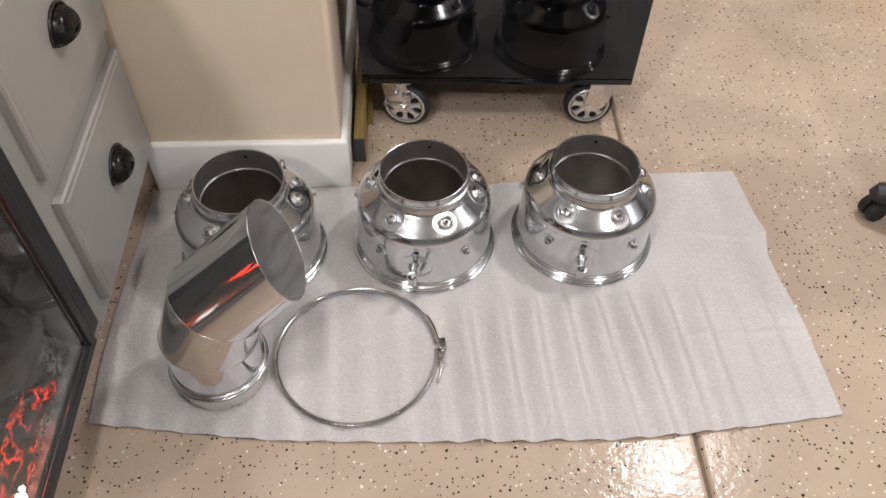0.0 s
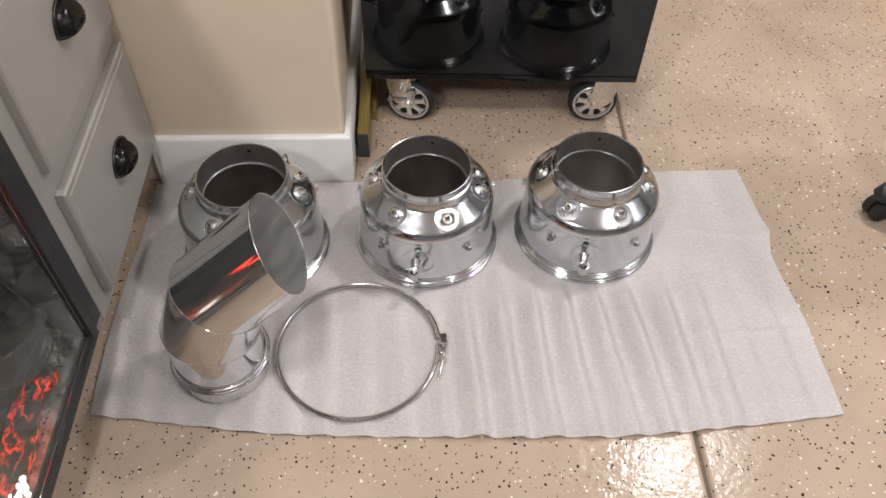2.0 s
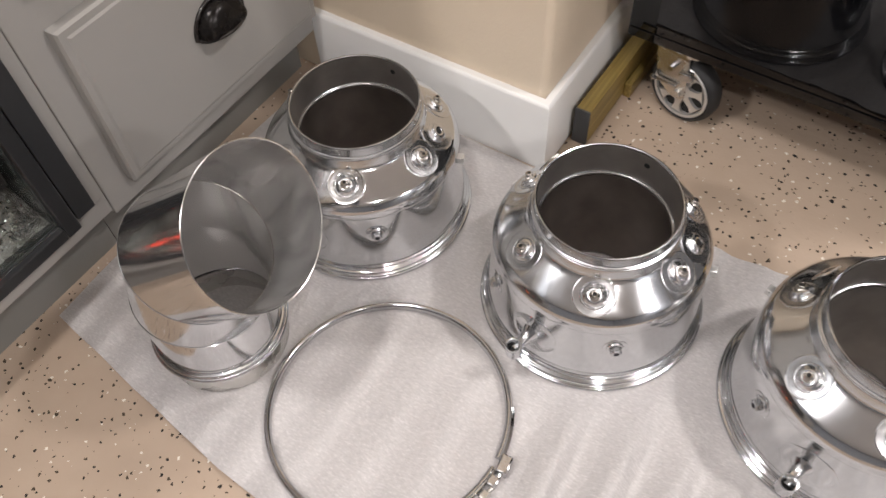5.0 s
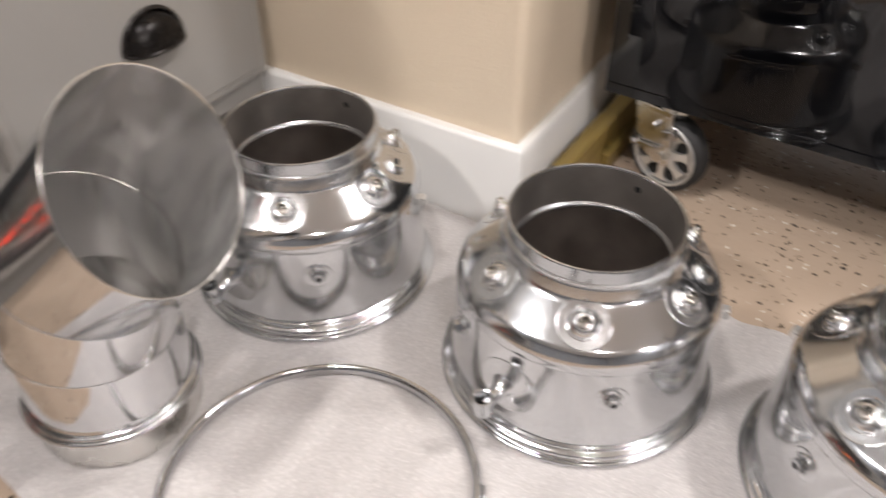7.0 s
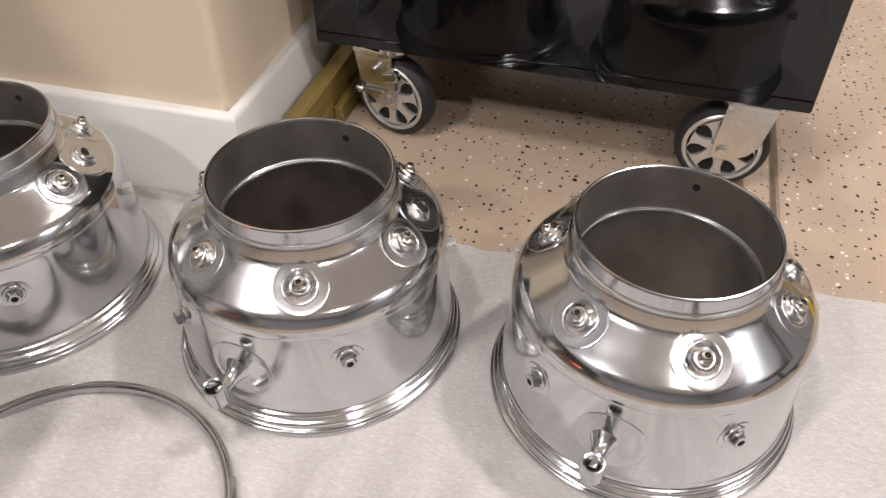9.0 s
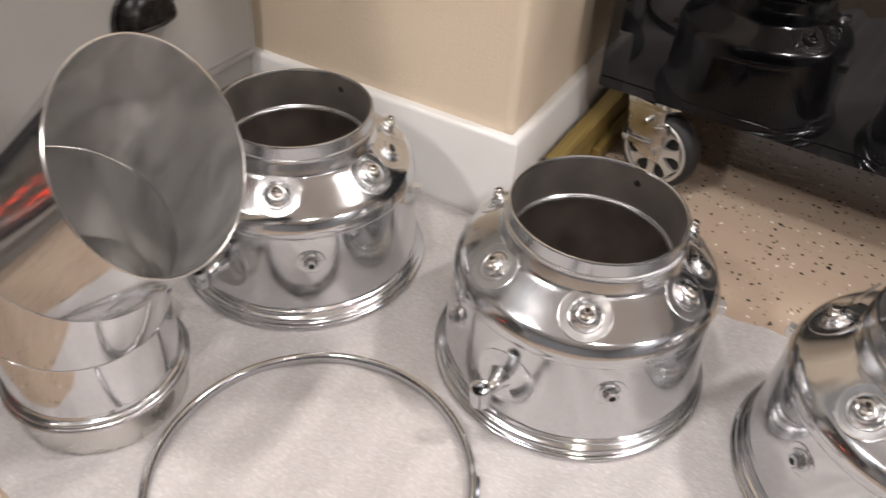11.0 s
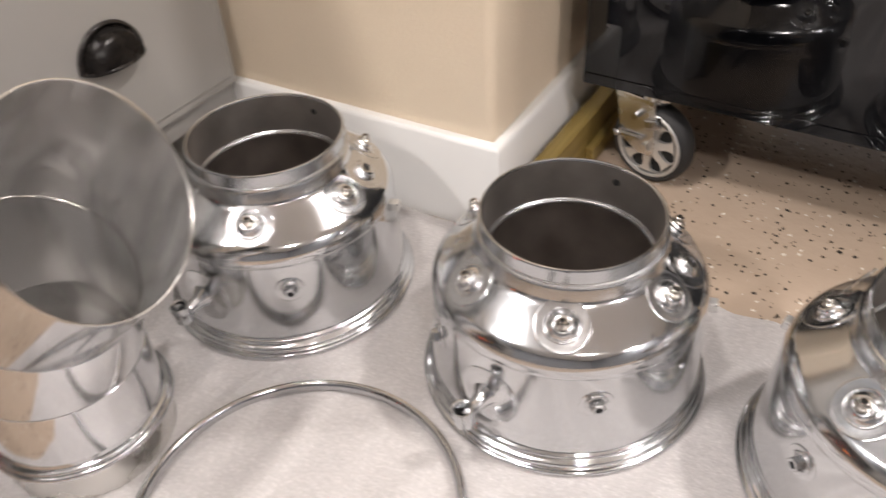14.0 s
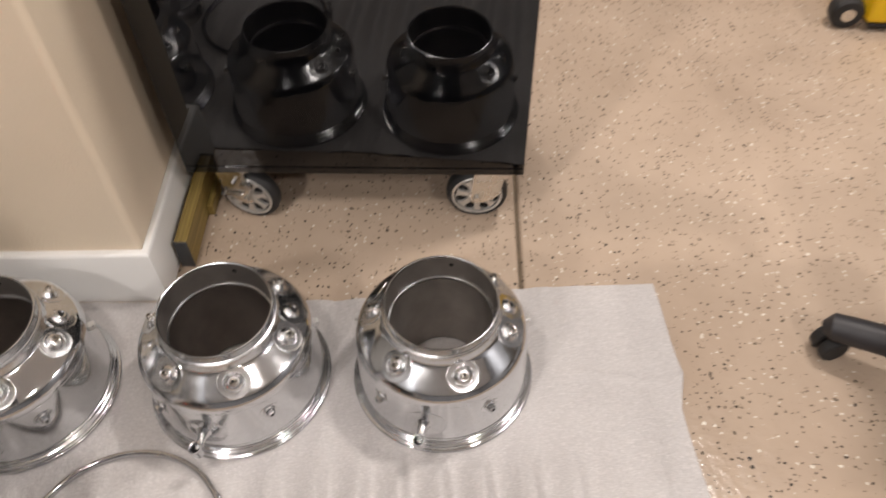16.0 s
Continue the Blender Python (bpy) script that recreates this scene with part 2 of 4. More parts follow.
FLOOR = floor_material()
WALL = wall_material()
TRIM = surface("white_trim_paint", (0.78, 0.775, 0.76), 0.4, vary=0.03, relief=0.1)
# dark grey picked for the bands that the polished housings reflect
PLAIN = surface("unseen_wall_grey", (0.22, 0.235, 0.258), 0.7, vary=0.05, scale=1.5, relief=0.15)
CEIL = surface("ceiling_paint", (0.77, 0.79, 0.81), 0.8, vary=0.03, grain=200, relief=0.3)
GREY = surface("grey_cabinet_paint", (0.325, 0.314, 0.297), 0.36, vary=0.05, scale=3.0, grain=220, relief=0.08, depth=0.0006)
# the cabinet grey at about 0.6 of its value, for the toe kicks
TOE = surface("darker_cabinet_grey", (0.20, 0.194, 0.182), 0.5, vary=0.08, grain=200, relief=0.1)
BLACK = surface("black_frame_metal", (0.017, 0.018, 0.020), 0.38, vary=0.15, relief=0.05)
BRONZE = surface("dark_bronze", (0.022, 0.019, 0.018), 0.24, metal=0.3, vary=0.2, scale=40, relief=0.05)
CART = surface("black_gloss_paint", (0.0016, 0.0017, 0.0023), 0.010, vary=0.15, scale=3, rough_vary=0.004, relief=0.0)
CART.node_tree.nodes["Principled BSDF"].inputs["Specular IOR Level"].default_value = 0.55
CHROME = polished("chrome_plate", (0.56, 0.565, 0.575), 0.11, 0.05)
SILVER = surface("silver_wheel_paint", (0.66, 0.655, 0.64), 0.32, metal=0.7, vary=0.06, scale=30, relief=0.05)
ZINC = polished("zinc_plate", (0.74, 0.73, 0.70), 0.22, 0.1, 40.0)
RUBBER = surface("black_rubber", (0.016, 0.016, 0.017), 0.6, vary=0.2, grain=300)
STEEL = polished("grey_steel", (0.50, 0.47, 0.43), 0.25, 0.2, 60.0)
# near-black for the shade inside bores, slots and wheel recesses
DARK = surface("hole_shade_black", (0.006, 0.006, 0.006), 0.7, vary=0.2)
ALU = polished("polished_aluminium", (0.65, 0.66, 0.672), 0.10, 0.05, 9.0, spun=0.6, metal=0.98)
ALU_WELD = polished("polished_weld", (0.67, 0.68, 0.692), 0.17, 0.08, 60.0, metal=0.98)
ALU_SATIN = polished("satin_aluminium", (0.585, 0.60, 0.615), 0.17, 0.08, 20.0, spun=0.6)
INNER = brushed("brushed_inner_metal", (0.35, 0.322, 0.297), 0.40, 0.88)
# the same inner metal darkened, with the shade deep in the tubes in its colour
INNER_SHADED = brushed("shaded_inner_metal", (0.20, 0.170, 0.150), 0.44, 0.88)
SHEET = polished("polished_sheet_metal", (0.73, 0.735, 0.745), 0.085, 0.05, 7.0, metal=0.98)
SHEET_IN = flowing("reflection_streaked_sheet", (0.985, 0.975, 0.965), 0.17)
# near-white colour puts the light inside the lower pipe into the metal
SHEET_LOW = polished("lit_look_inner_sheet", (0.97, 0.965, 0.955), 0.15, 0.10, 7.0, metal=0.84)
FOAM = foam_material()
GLASS = glass_material()
LOG = ember_material("charred_log", 0.0)
FIREBOX = surface("firebox_black", (0.038, 0.042, 0.040), 0.16, vary=0.3)
CRYSTAL = polished("glass_crystals", (0.42, 0.44, 0.43), 0.14, 0.4, 60.0)
EMBER_LOG = ember_material("glowing_log", 2.6)
BED = bed_material()
LIT = glow("lit_crystal", (1.0, 0.9, 0.85), 1.6)
FLAME = glow("flame_orange", (1.0, 0.36, 0.05), 5.0)
FLAME_RED = glow("flame_red", (1.0, 0.05, 0.02), 5.0)
TIMBER = timber_material()
CAP = surface("dark_grey_end", (0.05, 0.052, 0.056), 0.5, vary=0.15)
PLASTIC = surface("black_chair_plastic", (0.022, 0.021, 0.024), 0.45, vary=0.15, grain=260)
FABRIC = surface("grey_chair_fabric", (0.16, 0.155, 0.15), 0.9, vary=0.2, grain=400, relief=0.5)
YELLOW = surface("yellow_plastic", (0.80, 0.50, 0.01), 0.35, vary=0.06)
LAMP_RIM = surface("white_lamp_rim", (0.8, 0.8, 0.79), 0.4, vary=0.03)
DIRT = surface("joint_dirt", (0.13, 0.095, 0.06), 0.7, vary=0.3, scale=20)
SPECK = surface("brown_speck", (0.10, 0.07, 0.045), 0.8)


# ---- mesh helpers ----
def part(name, bm, mat, parent=None, label="", sharp=35, smooth=True):
    """Links a bmesh as one mesh object, under a thing or a part."""
    bmesh.ops.recalc_face_normals(bm, faces=bm.faces)
    me = bpy.data.meshes.new(name)
    flat = bm.faces.layers.int.get("flat")
    flags = [smooth and not (flat is not None and fc[flat]) for fc in bm.faces]
    for fc in bm.faces:
        fc.smooth = smooth
    bm.to_mesh(me)
    bm.free()
    if smooth:
        me.set_sharp_from_angle(angle=radians(sharp))
        me.polygons.foreach_set("use_smooth", flags)
    me.materials.append(mat)
    ob = new(name, me)
    if parent:
        ob.parent = parent
    if label:
        tagged(ob, label)
    return ob


def thing(name, label, category, m=None, group="", kind=""):
    ob = new(name)
    ob.empty_display_size = 0.05
    if m is not None:
        ob.matrix_basis = m
    return tagged(ob, label, category, group, kind)


def add_box(bm, x0, x1, y0, y1, z0, z1, bevel=0.0, segs=2, m=None):
    flat = bm.faces.layers.int.get("flat") or bm.faces.layers.int.new("flat")
    vs = [bm.verts.new((x, y, z)) for x in (x0, x1) for y in (y0, y1) for z in (z0, z1)]
    fs = [bm.faces.new([vs[i] for i in q]) for q in ((0, 1, 3, 2), (4, 6, 7, 5), (0, 4, 5, 1), (2, 3, 7, 6), (0, 2, 6, 4), (1, 5, 7, 3))]
    new_verts = vs
    if bevel:
        edges = list({e for fc in fs for e in fc.edges})
        r = bmesh.ops.bevel(bm, geom=edges, offset=bevel, segments=segs, affect="EDGES", profile=0.5)
        new_verts = list({v for fc in r["faces"] for v in fc.verts} | {v for v in vs if v.is_valid})
        for fc in {fc for v in new_verts for fc in v.link_faces}:
            fc.normal_update()
            fc[flat] = int(max(abs(c) for c in fc.normal) > 0.9999)
    if m is not None:
        bmesh.ops.transform(bm, matrix=m, verts=new_verts)
    return bm


def box(*a, **k):
    return add_box(bmesh.new(), *a, **k)


def revolve(profile, segs=96, closed=False, bm=None, m=None):
    """Turns (radius, height) pairs round the z axis."""
    bm = bm or bmesh.new()
    rings = []
    for r, z in profile:
        if r < 1e-6:
            rings.append([bm.verts.new((0, 0, z))])
        else:
            rings.append([bm.verts.new((r * math.cos(2 * math.pi * i / segs), r * math.sin(2 * math.pi * i / segs), z)) for i in range(segs)])
    pairs = list(zip(rings, rings[1:])) + ([(rings[-1], rings[0])] if closed else [])
    for a, b in pairs:
        for i in range(segs):
            j = (i + 1) % segs
            if len(a) == 1 and len(b) == 1:
                continue
            if len(a) == 1:
                bm.faces.new((a[0], b[i], b[j]))
            elif len(b) == 1:
                bm.faces.new((a[i], a[j], b[0]))
            else:
                bm.faces.new((a[i], a[j], b[j], b[i]))
    if m is not None:
        bmesh.ops.transform(bm, matrix=m, verts=[v for ring in rings for v in ring])
    return bm


def arc(cx, cz, r, a0, a1, n):
    return [(cx + r * math.cos(radians(a0 + (a1 - a0) * i / n)), cz + r * math.sin(radians(a0 + (a1 - a0) * i / n))) for i in range(n + 1)]


def sweep(points, radius, segs=12, bm=None, closed=False, caps=True):
    """A round bar along a line of points."""
    bm = bm or bmesh.new()
    pts = [Vector(p) for p in points]
    rings = []
    n = len(pts)
    side = None
    for i, p in enumerate(pts):
        a = pts[(i - 1) % n] if (closed or i > 0) else p
        b = pts[(i + 1) % n] if (closed or i < n - 1) else p
        d = (b - a).normalized()
        ref = side if side is not None else (Vector((0, 0, 1)) if abs(d.z) < 0.9 else Vector((1, 0, 0)))
        u = (ref - d * ref.dot(d)).normalized()
        side = u
        w = d.cross(u)
        r = radius[i] if isinstance(radius, (list, tuple)) else radius
        rings.append([bm.verts.new(p + u * (r * math.cos(2 * math.pi * k / segs)) + w * (r * math.sin(2 * math.pi * k / segs))) for k in range(segs)])
    for a, b in list(zip(rings, rings[1:])) + ([(rings[-1], rings[0])] if closed else []):
        for k in range(segs):
            bm.faces.new((a[k], a[(k + 1) % segs], b[(k + 1) % segs], b[k]))
    if caps and not closed:
        bm.faces.new(rings[0][::-1])
        bm.faces.new(rings[-1])
    return bm


def frame_to(origin, normal):
    """A matrix whose z axis is the normal, at the origin."""
    return Matrix.Translation(origin) @ Vector(normal).to_track_quat("Z", "Y").to_matrix().to_4x4()


def plate(outline, thick, bevel=0.0):
    """A flat plate from an outline in xy, thick in z."""
    bm = bmesh.new()
    lo = [bm.verts.new((x, y, 0)) for x, y in outline]
    hi = [bm.verts.new((x, y, thick)) for x, y in outline]
    bm.faces.new(lo[::-1])
    top = bm.faces.new(hi)
    for i in range(len(lo)):
        j = (i + 1) % len(lo)
        bm.faces.new((lo[i], lo[j], hi[j], hi[i]))
    if bevel:
        bmesh.ops.bevel(bm, geom=list(top.edges), offset=bevel, segments=2, affect="EDGES")
    return bm


# ---- the shell of the garage ----
def build_floor():
    """Two slabs of one sheet with a worn control joint between them."""
    bm = bmesh.new()
    def jx(y):
        return 0.697 + (y - 1.575) * 0.024
    ys = [-3.0] + [0.4 + 0.02 * i for i in range(101)] + [5.0]
    prof = [(-3.5, 0), (-0.012, 0), (-0.007, -0.0012), (-0.003, -0.007), (0.003, -0.007), (0.007, -0.0012), (0.012, 0), (4.0, 0)]
    rows = []
    for y in ys:
        w = 0.0012 * noise.noise(Vector((0, y * 9, 3)))
        rows.append([bm.verts.new((dx if abs(dx) > 1 else jx(y) + dx + w, y, z)) for dx, z in prof])
    for a, b in zip(rows, rows[1:]):
        for i in range(len(prof) - 1):
            bm.faces.new((a[i], a[i + 1], b[i + 1], b[i]))
    ob = part("floor", bm, FLOOR, sharp=6)
    tagged(ob, "tan epoxy garage floor with black and white flakes", "floor", kind="structure")


build_floor()
bm = bmesh.new()
jl = [[bm.verts.new((0.697 + (y - 1.575) * 0.024 + dx, y, -0.0058)) for dx in (-0.0042, 0.0042)] for y in (-2.9, 0.4, 2.4, 4.85)]
for a, b in zip(jl, jl[1:]):
    bm.faces.new((a[0], a[1], b[1], b[0]))
tagged(part("floor_joint", bm, DIRT, smooth=False), "dark sealant in the control joint of the floor", "floor joint", kind="structure")
WX, WY = -0.010, 1.5435         # the corner of the beige wall


def rounded_block(x0, x1, y0, y1, z0, z1, r):
    """A wall block whose south-east corner is bull-nosed."""
    out = [(x0, y0)] + [(x1 - r + r * math.sin(radians(a)), y0 + r - r * math.cos(radians(a))) for a in range(0, 91, 10)] + [(x1, y1), (x0, y1)]
    bm = plate(out, z1 - z0)
    bmesh.ops.translate(bm, verts=bm.verts, vec=(0, 0, z0))
    return bm


tagged(part("wall_north", rounded_block(-1.3, WX, WY, 4.9, 0.0, CEILING, 0.014), WALL, sharp=50), "beige painted wall with orange-peel texture", "wall", kind="structure")
# added walls out of view; they close the room and darken the reflections
for nm, b6 in (("wall_back", (WX, 4.0, 4.9, 5.0)), ("wall_east", (3.9, 4.0, -3.0, 4.9)), ("wall_south", (-1.3, 3.9, -3.0, -2.9)), ("wall_west", (-1.3, -1.2, -2.9, WY))):
    tagged(part(nm, box(*b6, 0.0, CEILING), PLAIN, smooth=False), "unseen plain wall closing the room, toned dark for the reflections", "wall", kind="structure")
tagged(part("ceiling", box(-1.3, 4.0, -3.0, 5.0, CEILING, CEILING + 0.1), CEIL, smooth=False), "plain white painted ceiling", "ceiling", kind="structure")


def build_baseboard():
    """A tall flat board with an eased top edge, mitred round the wall corner."""
    top, t = 0.142, 0.016
    prof = [(0.0005, 0.0), (t, 0.0), (t, top - 0.006), (t - 0.002, top - 0.002), (t - 0.005, top), (0.0005, top)]
    bm = bmesh.new()
    rings = []
    for k in range(3):
        ring = []
        for d, z in prof:
            x, y = ((-0.455, WY - d), (WX + d, WY - d), (WX + d, 4.85))[k]
            ring.append(bm.verts.new((x, y, z)))
        rings.append(ring)
    for a, b in zip(rings, rings[1:]):
        for i in range(len(prof)):
            j = (i + 1) % len(prof)
            bm.faces.new((a[i], a[j], b[j], b[i]))
    bm.faces.new(rings[0][::-1])
    bm.faces.new(rings[-1])
    tagged(part("baseboard", bm, TRIM, sharp=30), "tall white painted baseboard round the wall corner", "baseboard", kind="structure")


build_baseboard()

for lx, ly, watts in LAMPS:
    lt = thing("ceiling_light", "round white flush ceiling light, switched on", "ceiling light", pose(lx, ly, CEILING), "ceiling lights")
    part("rim", revolve([(0.158, 0.0), (0.172, 0.0), (0.172, -0.022), (0.165, -0.028), (0.156, -0.028), (0.156, -0.004)], 48), LAMP_RIM, lt)
    part("back_plate", revolve([(0.0, -0.004), (0.155, -0.004)], 48), LAMP_RIM, lt)


# ---- the grey cabinets with the electric fireplace ----
FX = -0.450                     # the plane of the cabinet frames
DX = -0.430                     # the faces of the drawers


def cup_pull(parent, y, z):
    """A half-dome cup pull with a flared rim, open below."""
    w, h, d = 0.0445, 0.0455, 0.027
    bm = bmesh.new()
    nu, nv = 20, 10
    grid = []
    for j in range(nv + 1):
        row = []
        for i in range(nu + 1):
            a = math.pi * i / nu
            k = j / nv
            rr = math.cos(k * math.pi / 2) ** 0.62
            row.append(bm.verts.new((d * math.sin(k * math.pi / 2), -w * math.cos(a) * (0.30 + 0.70 * rr) if k < 1 else -w * math.cos(a) * 0.30, h * math.sin(a) * rr * 0.92 + (0.0 if k < 1 else 0.0))))
        grid.append(row)
    for j in range(nv):
        for i in range(nu):
            bm.faces.new((grid[j][i], grid[j][i + 1], grid[j + 1][i + 1], grid[j + 1][i]))
    bmesh.ops.solidify(bm, geom=list(bm.faces), thickness=0.002)
    rim = [(0.002, -w * 1.07 * math.cos(math.pi * i / 24), h * 1.0 * math.sin(math.pi * i / 24)) for i in range(25)]
    sweep(rim, 0.0032, 8, bm)
    lip = [(0.002 + d * math.sin(math.pi * i / 16), -w * math.cos(math.pi * i / 16), -0.001) for i in range(17)]
    sweep(lip, 0.0026, 8, bm)
    ob = part("cup_pull", bm, BRONZE, parent, "dark bronze cup pull", sharp=50)
    ob.matrix_basis = pose(DX, y, z)


def drawer_cabinet():
    cab = thing("drawer_cabinet", "grey painted drawer cabinet with dark bronze cup pulls", "cabinet")
    bm = bmesh.new()
    add_box(bm, -1.19, FX, 1.055, 1.5255, 0.108, 0.95, 0.002)
    part("body", bm, GREY, cab)
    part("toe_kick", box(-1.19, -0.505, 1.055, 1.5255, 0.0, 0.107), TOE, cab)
    for z0, z1 in ((0.148, 0.412), (0.466, 0.742)):
        bm = bmesh.new()
        y0, y1 = 1.097, 1.5215
        # bevelled slab: a face set in from a stepped, sloping edge
        loops = [(FX + 0.0006, 0.0), (DX - 0.006, 0.0), (DX - 0.002, 0.003), (DX - 0.002, 0.012), (DX, 0.0155)]
        rings = [[bm.verts.new((x, yy, zz)) for yy, zz in ((y0 + s, z0 + s), (y1 - s, z0 + s), (y1 - s, z1 - s), (y0 + s, z1 - s))] for x, s in loops]
        for a, b in zip(rings, rings[1:]):
            for i in range(4):
                bm.faces.new((a[i], a[(i + 1) % 4], b[(i + 1) % 4], b[i]))
        bm.faces.new(rings[-1])
        bm.faces.new(rings[0][::-1])
        dr = part("drawer_front", bm, GREY, cab, sharp=20)
        cup_pull(dr, 1.324, z0 + 0.125)


drawer_cabinet()


def fireplace():
    y0, y1 = -0.30, 0.976
    z0, z1 = 0.174, 0.74
    fp = thing("electric_fireplace", "black framed electric fireplace with glowing logs behind glass", "fireplace")
    part("box", box(-0.72, -0.70, y0, y1, z0, z1), FIREBOX, fp)
    bm = bmesh.new()
    add_box(bm, -0.70, FX - 0.004, y1 - 0.001, y1 + 0.012, z0, z1)
    add_box(bm, -0.70, FX - 0.004, y0 - 0.012, y0 + 0.001, z0, z1)
    add_box(bm, -0.70, FX - 0.004, y0, y1, z1, z1 + 0.012)
    part("liner", bm, FIREBOX, fp, smooth=False)
    part("hearth", box(-0.70, FX - 0.004, y0, y1, z0 - 0.012, z0), FIREBOX, fp, smooth=False)
    bm = bmesh.new()
    add_box(bm, FX + 0.0006, -0.432, y1, 0.9985, 0.154, 0.78, 0.002)
    part("frame_side", bm, BLACK, fp)
    part("frame_bottom", box(FX + 0.0006, -0.432, y0 - 0.03, y1, 0.154, z0, bevel=0.002), BLACK, fp)
    part("frame_top", box(FX + 0.0006, -0.432, y0 - 0.03, y1, z1, 0.78, bevel=0.002), BLACK, fp)
    part("frame_side", box(FX + 0.0006, -0.432, y0 - 0.03, y0, z0, z1, bevel=0.002), BLACK, fp)
    part("outer_trim", box(FX + 0.0006, -0.434, 1.0005, 1.031, 0.166, 0.78, bevel=0.0015), BLACK, fp)
    pane = part("glass_pane", box(-0.443, -0.440, y0 + 0.001, y1 - 0.001, z0 + 0.001, z1 - 0.001), GLASS, fp, smooth=False)
    pane.visible_shadow = False
    rng = random.Random(5)
    for k, (ax, ay, az, bx, by, bz, r) in enumerate(((-0.545, 0.30, 0.225, -0.525, 0.968, 0.262, 0.044), (-0.60, 0.36, 0.30, -0.50, 0.80, 0.315, 0.040), (-0.50, 0.02, 0.21, -0.49, 0.52, 0.215, 0.040), (-0.61, -0.2, 0.24, -0.56, 0.25, 0.26, 0.05), (-0.500, 0.50, 0.205, -0.492, 0.885, 0.214, 0.034))):
        n = 60
        pts, rad = [], []
        for i in range(n + 1):
            f = i / n
            pts.append((ax + (bx - ax) * f + 0.012 * noise.noise(Vector((f * 4, k, 0))), ay + (by - ay) * f, az + (bz - az) * f + 0.012 * noise.noise(Vector((f * 4, k, 7)))))
            rad.append(r * (0.92 + 0.22 * noise.noise(Vector((f * 6, k, 3)))))
        bm = sweep(pts, rad, 40)
        for v in bm.verts:
            v.co += Vector((1, 0.2, 1)) * (0.009 * noise.noise(v.co * 34) + 0.006 * noise.noise(Vector((v.co.x * 120, v.co.y * 26, v.co.z * 120))))
        part("log", bm, EMBER_LOG if k == 4 else LOG, fp, "charred log with glowing red cracks" if k == 4 else "charred grey-brown moulded log", sharp=80)
    def bed_z(x, y):
        rise = max(0.0, min(1.0, (-0.456 - x) / 0.10))
        q = Vector((x, y, 0))
        fold = 1 - abs(noise.noise(q * 30)) * 1.6
        return z0 + 0.006 + 0.052 * rise ** 0.8 + (0.012 * noise.noise(q * 15) + 0.007 * fold + 0.004 * noise.noise(q * 90)) * (0.35 + 0.65 * rise)
    bm = bmesh.new()
    nx, ny = 44, 260
    grid = [[bm.verts.new((-0.452 - 0.19 * i / nx, y0 + 0.012 + (y1 - y0 - 0.016) * j / ny, bed_z(-0.452 - 0.19 * i / nx, y0 + 0.012 + (y1 - y0 - 0.016) * j / ny))) for i in range(nx + 1)] for j in range(ny + 1)]
    for j in range(ny):
        for i in range(nx):
            bm.faces.new((grid[j][i], grid[j][i + 1], grid[j + 1][i + 1], grid[j + 1][i]))
    part("ember_bed", bm, BED, fp, "lumpy glossy ember bed glowing dull red", sharp=70)
    bm = bmesh.new()
    for i in range(5200):
        y = rng.uniform(y0 + 0.02, y1 - 0.008)
        x = FX - 0.012 - 0.16 * rng.random() ** 1.7
        s = rng.uniform(0.0012, 0.0038)
        mm = Matrix.Translation((x, y, bed_z(x, y) + s * 0.3)) @ Euler((rng.uniform(0, 6), rng.uniform(0, 6), rng.uniform(0, 6))).to_matrix().to_4x4()
        sy, sz = s * rng.uniform(0.5, 1), s * rng.uniform(0.4, 0.9)
        o = [bm.verts.new(mm @ Vector(c)) for c in ((s, 0, 0), (-s, 0, 0), (0, sy, 0), (0, -sy, 0), (0, 0, sz), (0, 0, -sz))]
        for a, b, c in ((0, 2, 4), (2, 1, 4), (1, 3, 4), (3, 0, 4), (2, 0, 5), (1, 2, 5), (3, 1, 5), (0, 3, 5)):
            bm.faces.new((o[a], o[b], o[c]))
    tagged(part("crystals", bm, CRYSTAL, fp, "clear glass crystals on the hearth", smooth=False), kind="stuff")
    bm = bmesh.new()
    for i in range(40):
        bmesh.ops.create_icosphere(bm, subdivisions=1, radius=rng.uniform(0.003, 0.008), matrix=Matrix.Translation((rng.uniform(-0.475, -0.458), rng.uniform(0.640, 0.700), 0.182 + rng.uniform(0, 0.03))))
    tagged(part("lit_crystals", bm, LIT, fp, "crystals lit white from below", smooth=False), kind="stuff")
    for i in range(14):
        y = rng.uniform(0.10, 0.62)
        h = rng.uniform(0.05, 0.16)
        pts = [(-0.66 + 0.01 * math.sin(j * 1.3 + i), y + 0.018 * math.sin(j * 0.9 + i * 2.1), 0.24 + h * j / 8) for j in range(9)]
        rad = [0.014 * math.sin(math.pi * (j + 1.2) / 10.6) + 0.0006 for j in range(9)]
        part("flame", sweep(pts, rad, 8), FLAME_RED if i % 5 else FLAME, fp)


fireplace()
tagged(part("fireplace_surround", add_box(add_box(add_box(bmesh.new(), -1.19, FX, -1.2, -0.345, 0.120, 0.95), -1.19, FX, -0.345, 1.0535, 0.120, 0.1535), -1.19, FX, -0.345, 1.0535, 0.7805, 0.95), GREY, smooth=False), "grey painted cabinet surround of the fireplace", "cabinet")
tagged(part("surround_stile", box(-1.19, FX, 0.9885, 1.0535, 0.1537, 0.7803), GREY, smooth=False), "grey painted cabinet stile beside the fireplace", "cabinet")
